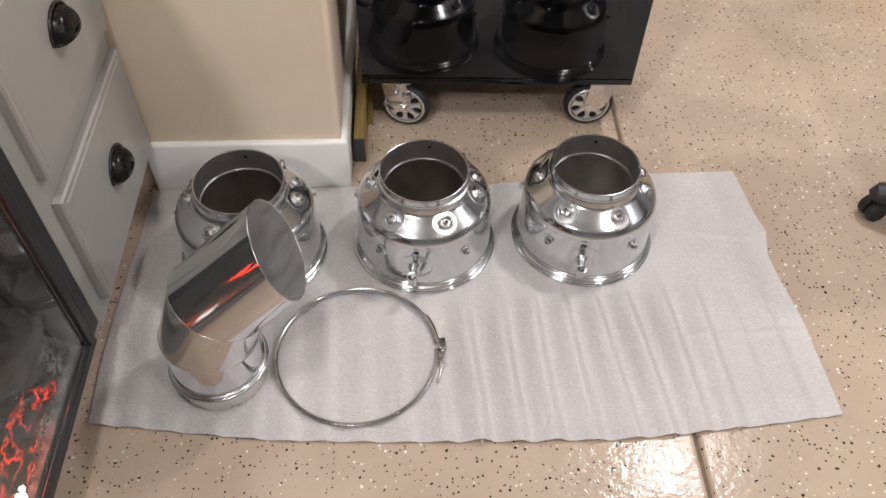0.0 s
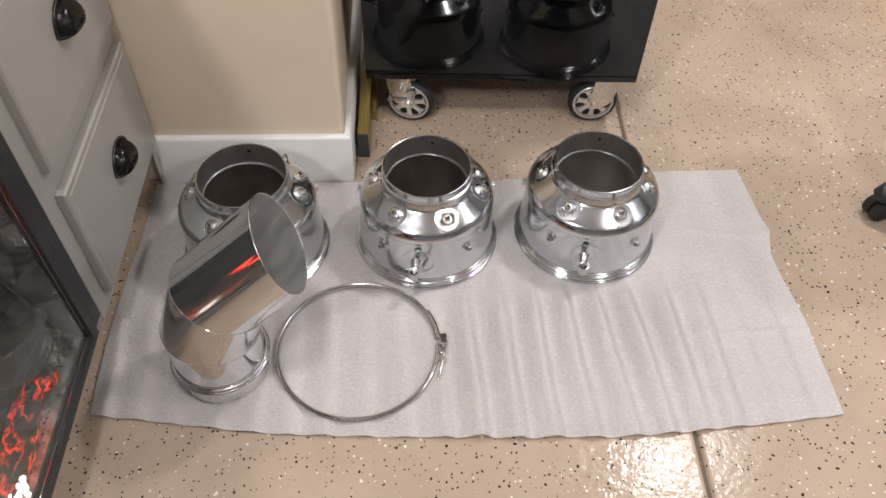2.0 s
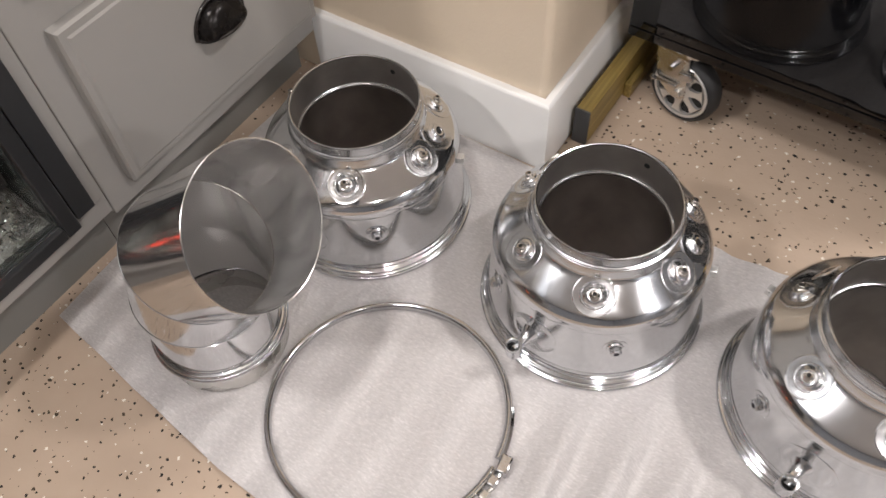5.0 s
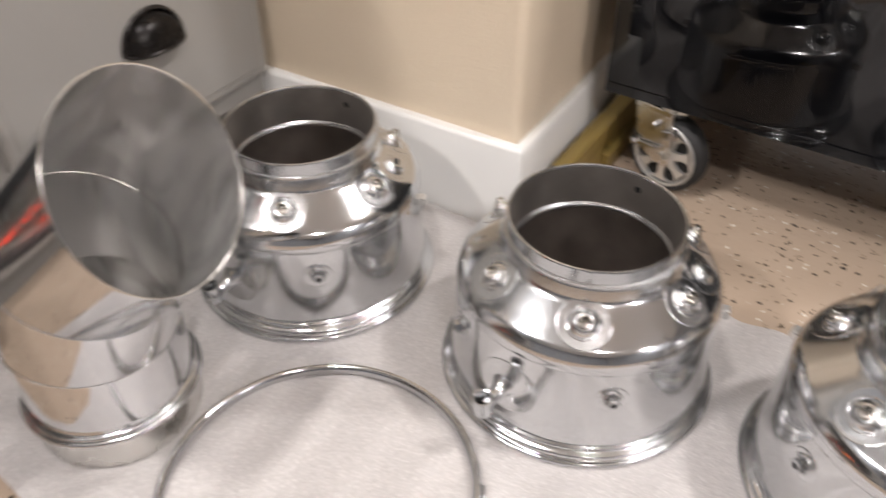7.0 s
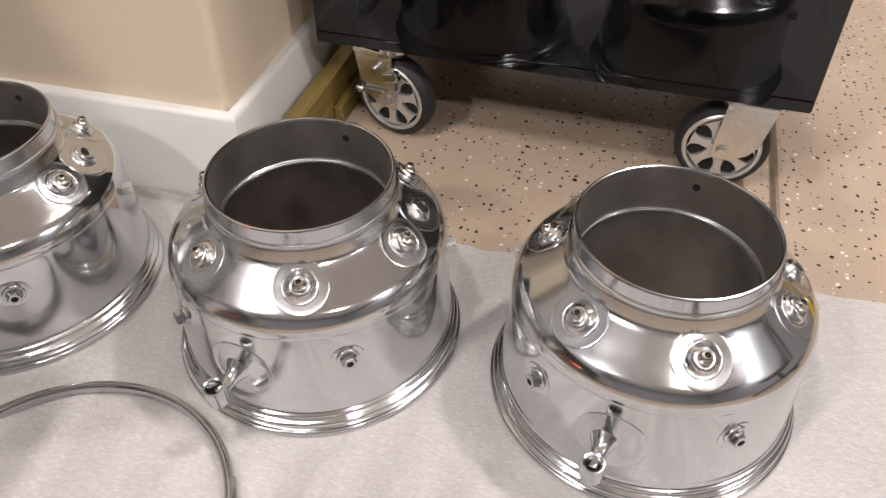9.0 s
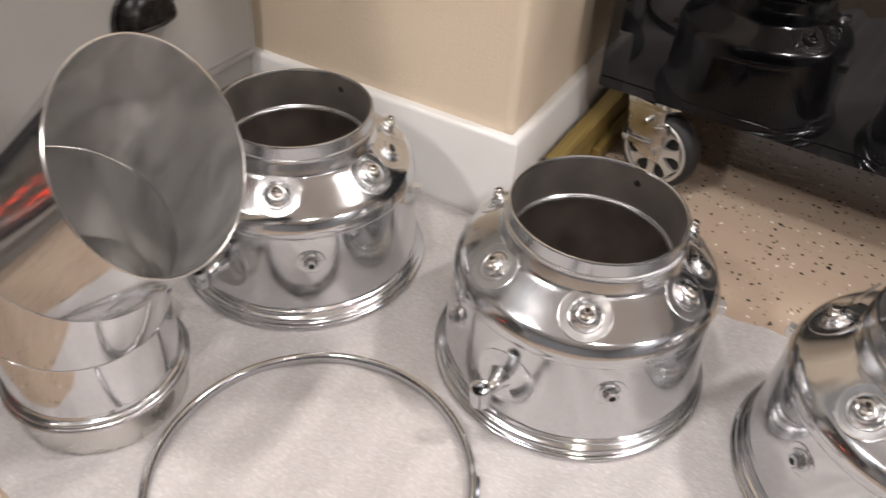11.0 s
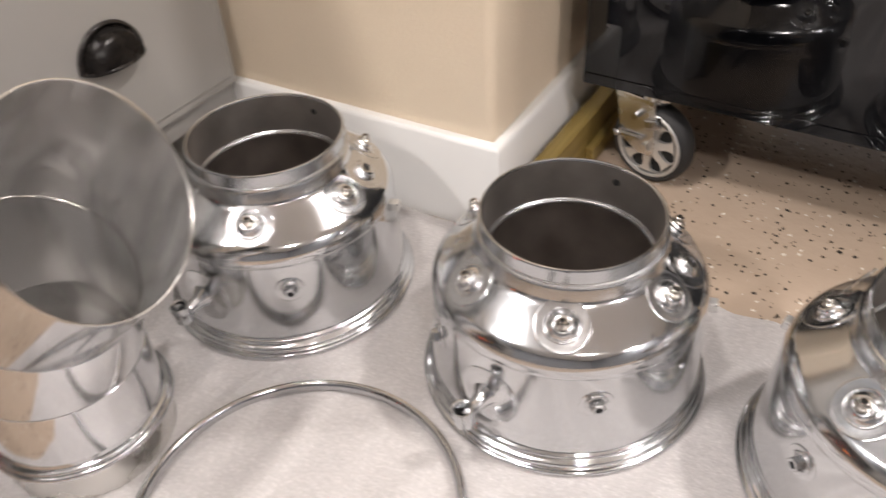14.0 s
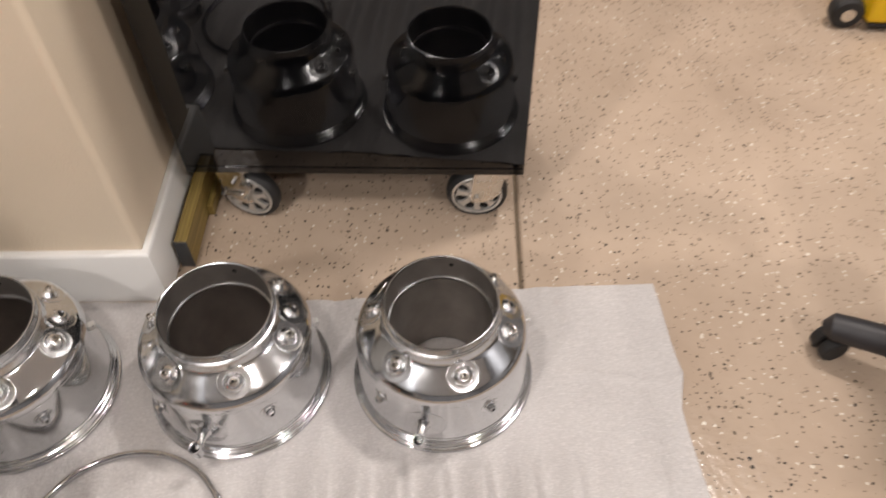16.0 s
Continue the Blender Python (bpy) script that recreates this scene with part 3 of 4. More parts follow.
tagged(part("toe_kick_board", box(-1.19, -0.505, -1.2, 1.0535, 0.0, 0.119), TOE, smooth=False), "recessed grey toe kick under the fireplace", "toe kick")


# ---- the foam sheet on the floor ----
PRESSED = ((-0.2053, 1.3340, 0.160), (0.1762, 1.3546, 0.160), (0.5404, 1.3619, 0.160), (-0.2365, 1.0174, 0.086))


def sheet_height(x, y):
    """Ripples pressed into the sheet, a crease across it and a lifted edge."""
    def ease(v, a, b):
        k = max(0.0, min(1.0, (v - a) / (b - a)))
        return k * k * (3 - 2 * k)
    amp = (0.28 + 0.72 * ease(x, 0.16, 0.26)) * (1 - 0.75 * ease(x, 0.66, 0.85)) * (1 - 0.80 * ease(y, 1.10, 1.24)) * (0.85 + 0.6 * noise.noise(Vector((x * 3, y * 3, 1))))
    ph = (x + 0.05 * (y - 0.9) + 0.016 * noise.noise(Vector((x * 5, y * 2, 9)))) / 0.072
    k = ph % 1.0
    saw = ease(k, 0.0, 0.68) if k < 0.68 else 1 - ease(k, 0.68, 1.0)
    z = 0.0030 + 0.0215 * max(0.0, amp) * saw + 0.0022 * noise.noise(Vector((x * 7, y * 7, 4)))
    z += 0.0024 * math.exp(-((y - 1.066 - 0.01 * noise.noise(Vector((x * 6, 0, 2)))) / 0.006) ** 2) * ease(x, 0.40, 0.6)
    z += 0.0020 * math.exp(-((y - 1.345 - 0.02 * noise.noise(Vector((x * 6, 0, 5)))) / 0.008) ** 2) * ease(x, 0.7, 0.85)
    z += 0.008 * math.exp(-((y - 1.33) / 0.045) ** 2) * ease(x, 0.925, 0.975)
    z += 0.003 * ease(x, 0.93, 0.98) * (0.5 + 0.5 * noise.noise(Vector((0, y * 8, 6)))) + 0.003 * ease(-y, -0.87, -0.84) * (0.5 + 0.5 * noise.noise(Vector((x * 9, 0, 8))))
    press = max([1 - ease(math.hypot(x - px, y - py), pr, pr + 0.045) for px, py, pr in PRESSED])
    return max(0.0012, z * (1 - press) + 0.0012 * press)


def foam_sheet():
    def lerp(table, v):
        for (a, fa), (b, fb) in zip(table, table[1:]):
            if v <= b:
                return fa + (fb - fa) * (v - a) / (b - a)
        return table[-1][1]
    south = [(0.0, 0.908), (0.25, 0.858), (0.47, 0.843), (0.66, 0.836), (0.81, 0.845), (1.0, 0.872)]
    north = [(0.0, 1.523), (0.56, 1.521), (0.9, 1.548), (1.0, 1.549)]
    west = [(0.0, -0.475), (0.25, -0.482), (0.55, -0.477), (0.8, -0.468), (1.0, -0.467)]
    east = [(0.0, 0.978), (0.30, 0.974), (0.6, 0.959), (0.70, 0.971), (1.0, 0.955)]
    nu, nv = 300, 140
    bm = bmesh.new()
    top, low = [], []
    for j in range(nv + 1):
        v = j / nv
        ra, rb = [], []
        for i in range(nu + 1):
            u = i / nu
            x = lerp(west, v) * (1 - u) + lerp(east, v) * u
            y = lerp(south, u) * (1 - v) + lerp(north, u) * v
            x += 0.0025 * noise.noise(Vector((0, y * 12, 1.5)))
            y += 0.0025 * noise.noise(Vector((x * 12, 0, 2.5)))
            z = sheet_height(x, y)
            ra.append(bm.verts.new((x, y, z)))
            if i in (0, nu) or j in (0, nv):
                rb.append(((i, j), bm.verts.new((x, y, max(0.0004, z - 0.0016)))))
        top.append(ra)
        low.append(dict(rb))
    for j in range(nv):
        for i in range(nu):
            bm.faces.new((top[j][i], top[j][i + 1], top[j + 1][i + 1], top[j + 1][i]))
    edge = [(i, 0) for i in range(nu)] + [(nu, j) for j in range(nv)] + [(i, nv) for i in range(nu, 0, -1)] + [(0, j) for j in range(nv, 0, -1)]
    for a, b in zip(edge, edge[1:] + edge[:1]):
        bm.faces.new((top[a[1]][a[0]], low[a[1]][a], low[b[1]][b], top[b[1]][b[0]]))
    ob = part("foam_sheet", bm, FOAM, sharp=60)
    tagged(ob, "rippled white foam packing sheet spread on the floor", "foam sheet")


foam_sheet()
bm = bmesh.new()
bmesh.ops.create_icosphere(bm, subdivisions=2, radius=0.0035, matrix=pose(0.387, 1.198, 0.0062) @ Matrix.Diagonal((1.4, 0.8, 0.5, 1)))
tagged(part("debris_speck", bm, SPECK), "small brown crumb lying on the foam sheet", "debris")


# ---- the polished housings ----
def conform(bm, radius):
    """Bends a patch made on a flat plane down over a curved wall whose axis runs along y."""
    for v in bm.verts:
        v.co.z -= v.co.x ** 2 / (2 * radius)
    return bm


def seat(angle, r, z, normal):
    """A matrix on the housing's skin: x runs round it, y up the slope and z out along the normal."""
    n = Vector(normal).normalized()
    up = Vector((0, 1, 0)).cross(n) * -1
    m = Matrix((Vector((0, 1, 0)), up, n)).transposed().to_4x4()
    return Matrix.Rotation(radians(angle), 4, "Z") @ Matrix.Translation((r, 0, z)) @ m


def lumpy_ring(bm, r, tube, z, seed, lumps=11):
    """A hand-laid weld bead: a ring of uneven swellings."""
    n, k = 48, 8
    rows = []
    for i in range(n):
        a = 2 * math.pi * i / n
        w = tube * (1 + 0.08 * math.sin(lumps * a + seed) + 0.30 * noise.noise(Vector((math.cos(a) * 2, math.sin(a) * 2, seed))))
        rows.append([bm.verts.new(((r + w * math.cos(2 * math.pi * q / k)) * math.cos(a), (r + w * math.cos(2 * math.pi * q / k)) * math.sin(a), z + 0.8 * w * math.sin(2 * math.pi * q / k))) for q in range(k)])
    for i in range(n):
        a, b = rows[i], rows[(i + 1) % n]
        for q in range(k):
            bm.faces.new((a[q], a[(q + 1) % k], b[(q + 1) % k], b[q]))
    return bm


def housing():
    """A polished bell-shaped housing with a ringed foot, cone shoulder, neck and fittings."""
    ob = thing("housing", "mirror-polished aluminium bell housing standing on the foam sheet", "metal housing", None, "polished housings")
    wall = [(0.1502, 0.0350), (0.1494, 0.050), (0.1476, 0.080), (0.1458, 0.112), (0.1449, 0.1285), (0.1447, 0.1300), (0.1455, 0.1316)]
    shoulder = arc(0.1152, 0.1333, 0.0305, 0, 51, 18)
    cone = [(0.1290, 0.1612), (0.1210, 0.1676), (0.1130, 0.1740), (0.1050, 0.1803), (0.1004, 0.1840)]
    part("body", revolve(wall + shoulder + cone + [(0.0998, 0.1848), (0.0994, 0.1858)], 160), ALU, ob, sharp=30)
    foot = [(0.1592, 0.0001)] + arc(0.1586, 0.0036, 0.0033, -60, 100, 8) + [(0.1562, 0.0078), (0.1552, 0.0092)] + arc(0.1546, 0.0132, 0.0040, -60, 85, 8) + [(0.1532, 0.0184), (0.1520, 0.0196)] + arc(0.1514, 0.0226, 0.0030, -60, 85, 6) + [(0.1504, 0.0272), (0.1498, 0.0300), (0.1502, 0.0350)]
    part("foot_ring", revolve([(0.1480, 0.0002)] + foot, 160), ALU, ob, sharp=40)
    neck = [(0.0994, 0.1858), (0.0986, 0.1875), (0.0974, 0.1990), (0.0966, 0.2004), (0.0956, 0.2008), (0.0954, 0.2022), (0.0962, 0.2027), (0.0961, 0.2040), (0.0944, 0.2047), (0.0938, 0.2175), (0.0940, 0.2192), (0.0934, 0.2204), (0.0921, 0.2208), (0.0906, 0.2200), (0.0900, 0.2182)]
    part("neck", revolve(neck, 160), ALU_SATIN, ob, sharp=30)
    part("neck_liner", revolve([(0.0900, 0.2182), (0.0893, 0.1695)], 128), INNER, ob)
    part("inner_ledge", revolve([(0.0893, 0.1695), (0.0884, 0.1683), (0.0868, 0.1679), (0.0858, 0.1667), (0.0854, 0.1645)], 128), ALU_SATIN, ob, "bright inner ledge ring")
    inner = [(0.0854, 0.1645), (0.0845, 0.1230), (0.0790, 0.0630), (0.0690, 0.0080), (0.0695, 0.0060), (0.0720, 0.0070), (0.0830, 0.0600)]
    part("inner_tube", revolve(inner, 128), INNER_SHADED, ob, "dull brushed inner tube, open below, its shade put into the colour")
    part("underside", revolve([(0.0720, 0.0070), (0.1480, 0.0040), (0.1480, 0.0002)], 96), INNER, ob)
    slope = Vector((0.625, 0, 0.781))

    def fitting(angle, kind):
        if kind in ("nozzle", "boss"):
            at = seat(angle, 0.1155, 0.1720, slope)
            bm = revolve([(0.0272, -0.0020), (0.0270, 0.0006), (0.0262, 0.0010), (0.0250, 0.0007), (0.0215, 0.0006), (0.0, 0.0006)], 48)
            boss = part("weld_disc", conform(bm, 0.184), ALU_WELD, ob, sharp=40)
            boss.matrix_basis = at
            r = 0.0165 if kind == "nozzle" else 0.0140
            bm = conform(lumpy_ring(bmesh.new(), r, 0.0014, 0.0004, angle), 0.184)
            part("weld_bead", bm, ALU_WELD, boss, sharp=70)
            part("cup", revolve([(0.0150, 0.0000), (0.0138, 0.0018), (0.0118, 0.0028), (0.0106, 0.0038), (0.0100, 0.0062), (0.0088, 0.0070), (0.0060, 0.0070), (0.0048, 0.0060), (0.0, 0.0058)], 32), ALU_WELD, boss, sharp=40)
            if kind == "nozzle":
                bm = revolve([(0.0066, 0.0000), (0.0066, 0.0026), (0.0052, 0.0036), (0.0047, 0.0042), (0.0045, 0.0078), (0.0038, 0.0085), (0.0027, 0.0083), (0.0024, 0.0048), (0.0, 0.0048)], 24)
                nz = part("nozzle", bm, STEEL, boss, "small steel nozzle")
                nz.matrix_basis = Matrix.Translation((0, 0, 0.0056)) @ Matrix.Rotation(radians(-26), 4, "X")
                part("bore", revolve([(0.0, 0.0060), (0.0024, 0.0060)], 16), DARK, boss).matrix_basis = nz.matrix_basis
            else:
                part("bore", revolve([(0.0, 0.0064), (0.0046, 0.0064)], 20), DARK, boss)
        elif kind == "plug":
            disc = part("weld_disc", conform(revolve([(0.0168, -0.002), (0.0168, 0.0005), (0.0160, 0.0009), (0.0150, 0.0006), (0.0, 0.0006)], 32), 0.147), ALU_WELD, ob)
            disc.matrix_basis = seat(angle, 0.1465, 0.0985, (1, 0, 0.055))
            part("weld_bead", conform(lumpy_ring(bmesh.new(), 0.0094, 0.0020, 0.0006, angle, 7), 0.147), ALU_WELD, disc, sharp=70)
            part("hex_plug", revolve([(0.0074, 0.000), (0.0074, 0.0085), (0.0064, 0.0095), (0.0040, 0.0095), (0.0036, 0.0050), (0.0, 0.0050)], 6), ALU_SATIN, disc, "hexagonal plug", sharp=20)
            part("bore", revolve([(0.0, 0.0062), (0.0036, 0.0062)], 16), DARK, disc)
        elif kind == "stud":
            st = part("square_stud", add_box(bmesh.new(), -0.0058, 0.0058, -0.0058, 0.0058, -0.003, 0.0095, 0.0012), SILVER, ob)
            st.matrix_basis = seat(angle, 0.1455, 0.1210, (1, 0, 0.06))

    for a in (-126, -70.5, -12.5, 43, 174):
        fitting(a, "nozzle")
    fitting(13, "boss")
    for a in (-131, -55.5):
        fitting(a, "plug")
    for a in (14, 168):
        fitting(a, "stud")
    # drain spout: a round patch, a flared stub and the short upright tube that it carries
    patch = part("drain_patch", conform(revolve([(0.0345, -0.0025), (0.0345, 0.0002), (0.0338, 0.0007), (0.0326, 0.0004), (0.0, 0.0004)], 48), 0.148), ALU_WELD, ob)
    patch.matrix_basis = seat(-98, 0.1475, 0.0800, (1, 0, 0.055))
    turn = Matrix.Rotation(radians(-100), 4, "Z")
    bm = sweep([(0.145, 0, 0.0760), (0.150, 0, 0.0752), (0.154, 0, 0.0745), (0.162, 0, 0.0735), (0.172, 0, 0.0728), (0.180, 0, 0.0725)], [0.0150, 0.0118, 0.0092, 0.0076, 0.0072, 0.0074], 20)
    stub = part("drain_stub", bm, ALU, ob)
    stub.matrix_basis = turn
    sp = part("drain_spout", revolve([(0.0, 0.0), (0.0088, 0.0), (0.0108, 0.0026), (0.0112, 0.0240), (0.0106, 0.0254), (0.0094, 0.0256), (0.0078, 0.0246), (0.0072, 0.0060), (0.0, 0.0060)], 28), ALU_SATIN, ob)
    sp.matrix_basis = turn @ pose(0.1790, 0, 0.0640, 0, 6, 0)
    part("spout_bore", revolve([(0.0073, 0.0150), (0.0070, 0.0080), (0.0, 0.0075)], 24), DARK, sp)
    # slotted bracket leaning on the neck
    br = plate([(-0.013, 0.0), (0.013, 0.0), (0.010, 0.030), (0.006, 0.036), (-0.006, 0.036), (-0.010, 0.030)], 0.0022, 0.0005)
    bk = part("bracket", br, ZINC, ob, "thin slotted metal bracket")
    bk.matrix_basis = Matrix.Rotation(radians(158), 4, "Z") @ Matrix.Translation((0.1160, 0, 0.1745)) @ Euler((radians(66), 0, radians(90))).to_matrix().to_4x4()
    # black strips on the plate stand for the shaded slots
    for q in (-0.004, 0.004):
        part("slot", box(q - 0.0012, q + 0.0012, 0.012, 0.027, 0.0018, 0.0026), DARK, bk, smooth=False)
    # sight hole inside the neck, a black disc for the shade in it
    hole = part("neck_hole", revolve([(0.0, 0.0), (0.0038, 0.0), (0.0044, -0.0006)], 20), DARK, ob)
    hole.matrix_basis = Matrix.Rotation(radians(81), 4, "Z") @ frame_to((0.0893, 0, 0.2010), (-1, 0, 0))
    return ob


HOUSINGS = ((-0.2053, 1.3340, 8.0, "mirror-polished aluminium bell housing beside the grey cabinet"), (0.1762, 1.3546, 0.0, "mirror-polished aluminium bell housing beside the ring clamp"), (0.5404, 1.3619, -2.5, "mirror-polished aluminium bell housing with its inside paled to look lit"))
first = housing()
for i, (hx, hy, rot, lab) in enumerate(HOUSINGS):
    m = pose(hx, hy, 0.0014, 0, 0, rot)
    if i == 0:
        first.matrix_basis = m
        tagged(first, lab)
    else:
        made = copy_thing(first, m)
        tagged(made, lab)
        # the third tube takes the paler metal in place of light falling in
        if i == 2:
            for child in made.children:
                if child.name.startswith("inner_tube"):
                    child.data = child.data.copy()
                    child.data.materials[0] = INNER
                    tagged(child, "inner tube in the paler metal, the light that enters put into its colour")


# ---- the mitred pipe elbow ----
def elbow():
    ob = thing("pipe_elbow", "mirror-polished mitred metal pipe elbow with a slanted mouth", "pipe elbow", pose(-0.2365, 1.0174, 0.0014, 0, 0, 3.7))
    r = 0.0876
    tilt = radians(19.7)
    axes = [Vector((0, 0, 1)), Vector((math.sin(tilt), 0, math.cos(tilt))), None]
    p0 = Vector((0, 0, 0.048))
    p1 = Vector((0, 0, 0.1396))
    p2 = p1 + axes[1] * 0.1095
    mouth = Vector((0.1574, 0, 0.3606))
    axes[2] = (mouth - p2).normalized()
    n1 = (axes[0] + axes[1]).normalized()
    n2 = (axes[1] + axes[2]).normalized()
    n3 = Vector((math.cos(radians(23.0)), 0, math.sin(radians(23.0))))
    cuts = [(p0, axes[0], Vector((0, 0, 1))), (p1, axes[0], n1), (p2, axes[1], n2), (mouth, axes[2], n3)]
    segs = 128

    def ring_at(bm, p, a, n, rad, sub=None):
        u = Vector((0, 1, 0))
        w = a.cross(u)
        out = []
        for i in range(segs):
            t = 2 * math.pi * i / segs
            q = p + u * (rad * math.cos(t)) + w * (rad * math.sin(t))
            q += a * ((p - q).dot(n) / a.dot(n))
            out.append(q)
        return out

    def skin(rad, i0=0, i1=4):
        bm = bmesh.new()
        rings = [ring_at(bm, p, a, n, rad + grow) for (p, a, n), grow in zip(cuts, (0.0004, 0.0014, 0.0014, 0.0))][i0:i1]
        rows = []
        for k, ring in enumerate(rings):
            rows.append([bm.verts.new(q) for q in ring])
            if k < len(rings) - 1:
                for s in (0.02, 0.98) if k else (0.98,):
                    rows.append([bm.verts.new(q.lerp(q2, s)) for q, q2 in zip(ring, rings[k + 1])])
        for a, b in zip(rows, rows[1:]):
            for i in range(segs):
                bm.faces.new((a[i], a[(i + 1) % segs], b[(i + 1) % segs], b[i]))
        return bm, rings
    bm, outer = skin(r)
    part("outer_skin", bm, SHEET, ob, sharp=6)
    bm, inner = skin(r - 0.0016, 2, 4)
    part("inner_skin", bm, SHEET_IN, ob, "inside of the mouth with reflections painted as soft streaks", sharp=6)
    bm, lower = skin(r - 0.0016, 0, 3)
    part("lower_inner_skin", bm, SHEET_LOW, ob, "inside of the lower pipe, colour raised to look lit", sharp=6)
    part("inner_seam", sweep([q + (cuts[2][0] - q).normalized() * 0.0001 for q in lower[2]], 0.0005, 6, closed=True), STEEL, ob)
    bm = bmesh.new()
    a = [bm.verts.new(q) for q in outer[-1]]
    b = [bm.verts.new(q) for q in inner[-1]]
    c = [bm.verts.new((q + q2) * 0.5 + n3 * 0.0006) for q, q2 in zip(outer[-1], inner[-1])]
    for i in range(segs):
        j = (i + 1) % segs
        bm.faces.new((a[i], a[j], c[j], c[i]))
        bm.faces.new((c[i], c[j], b[j], b[i]))
    part("mouth_lip", bm, ZINC, ob)
    for k in (1, 2):
        weld = [q + (q - cuts[k][0]).normalized() * 0.0001 for q in outer[k]]
        part("weld_seam", sweep(weld, 0.0005, 6, closed=True), SHEET, ob)
    collar = [(0.0882, 0.0580), (0.0886, 0.0556), (0.0892, 0.0530)] + arc(0.0906, 0.0500, 0.0030, 110, -60, 6) + arc(0.0928, 0.0440, 0.0040, 80, -80, 8) + [(0.0905, 0.0395), (0.0890, 0.0385)]
    part("collar", revolve([(cr, cz + 0.0028) for cr, cz in collar], 128), ALU, ob, sharp=50)
    part("skirt", revolve([(0.0890, 0.0418), (0.0888, 0.0020), (0.0882, 0.0004), (0.0870, 0.0004), (0.0868, 0.0418)], 128), ZINC, ob, "dull straight skirt under the collar", sharp=40)


elbow()


# ---- the loose band clamp ----
def band_clamp():
    cx, cy, r = 0.0293, 1.0435, 0.1612
    ob = thing("band_clamp", "loose polished steel V-band ring clamp lying on foam sheet", "ring clamp", pose(cx, cy, 0.0052))
    prof = [(-0.0040, 0.0008), (0.0, 0.0), (0.0036, 0.0010), (0.0052, 0.0030), (0.0058, 0.0060), (0.0050, 0.0088), (0.0036, 0.0104), (0.0026, 0.0102), (0.0018, 0.0106), (0.0008, 0.0122), (-0.0012, 0.0124), (-0.0034, 0.0106), (-0.0050, 0.0072), (-0.0052, 0.0040)]
    bm = bmesh.new()
    n = 150
    a0, a1 = radians(6), radians(361)
    rings = []
    for i in range(n + 1):
        t = a0 + (a1 - a0) * i / n
        rr = r + 0.0012 * math.sin(2 * t + 0.6)
        rings.append([bm.verts.new(((rr + d) * math.cos(t), (rr + d) * math.sin(t), z)) for d, z in prof])
    for a, b in zip(rings, rings[1:]):
        for i in range(len(prof)):
            j = (i + 1) % len(prof)
            bm.faces.new((a[i], a[j], b[j], b[i]))
    bm.faces.new(rings[0][::-1])
    bm.faces.new(rings[-1])
    part("band", bm, CHROME, ob, sharp=50)
    # latch: a saddle on the band, a trunnion, the T-bolt and its nut
    strap = []
    for q in range(13):
        t = radians(31 - 25 * q / 12)
        strap.append((math.cos(t), math.sin(t)))
    bm = bmesh.new()
    rows = [[bm.verts.new(((r + d) * c, (r + d) * k, z)) for d, z in ((0.0062, 0.0015), (0.0085, 0.0020), (0.0085, 0.0115), (0.0045, 0.0135), (0.0020, 0.0128))] for c, k in strap]
    for a, b in zip(rows, rows[1:]):
        for i in range(5):
            bm.faces.new((a[i], a[(i + 1) % 5], b[(i + 1) % 5], b[i]))
    bm.faces.new(rows[0][::-1])
    bm.faces.new(rows[-1])
    part("saddle", bm, CHROME, ob, "flat strap spot-welded over the band")
    part("trunnion", add_box(bmesh.new(), -0.008, 0.008, -0.013, 0.013, 0.0, 0.017, 0.0025, m=pose(r + 0.012, 0.012, 0.0005, 0, 0, 6)), CHROME, ob)
    part("trunnion", add_box(bmesh.new(), -0.007, 0.007, -0.008, 0.008, 0.0, 0.014, 0.0025, m=pose(r + 0.010, -0.013, 0.0005, 0, 0, -4)), CHROME, ob)
    bolt = part("tee_bolt", sweep([(r + 0.013, 0.020, 0.009), (r + 0.013, -0.022, 0.009), (r + 0.004, -0.060, 0.0075), (r - 0.001, -0.080, 0.0062)], [0.0034, 0.0034, 0.0034, 0.0028], 12), ZINC, ob)
    part("nut", revolve([(0.0, -0.006), (0.0066, -0.006), (0.0072, -0.005), (0.0072, 0.005), (0.0066, 0.006), (0.0, 0.006)], 6, m=frame_to((r + 0.0100, -0.034, 0.0085), (0.18, 1, 0.02))), ZINC, bolt, sharp=20)
    part("nut", revolve([(0.0, -0.004), (0.0056, -0.004), (0.0056, 0.004), (0.0, 0.004)], 6, m=frame_to((r + 0.0008, -0.071, 0.0068), (0.25, 1, 0.03))), ZINC, bolt, sharp=20)


band_clamp()


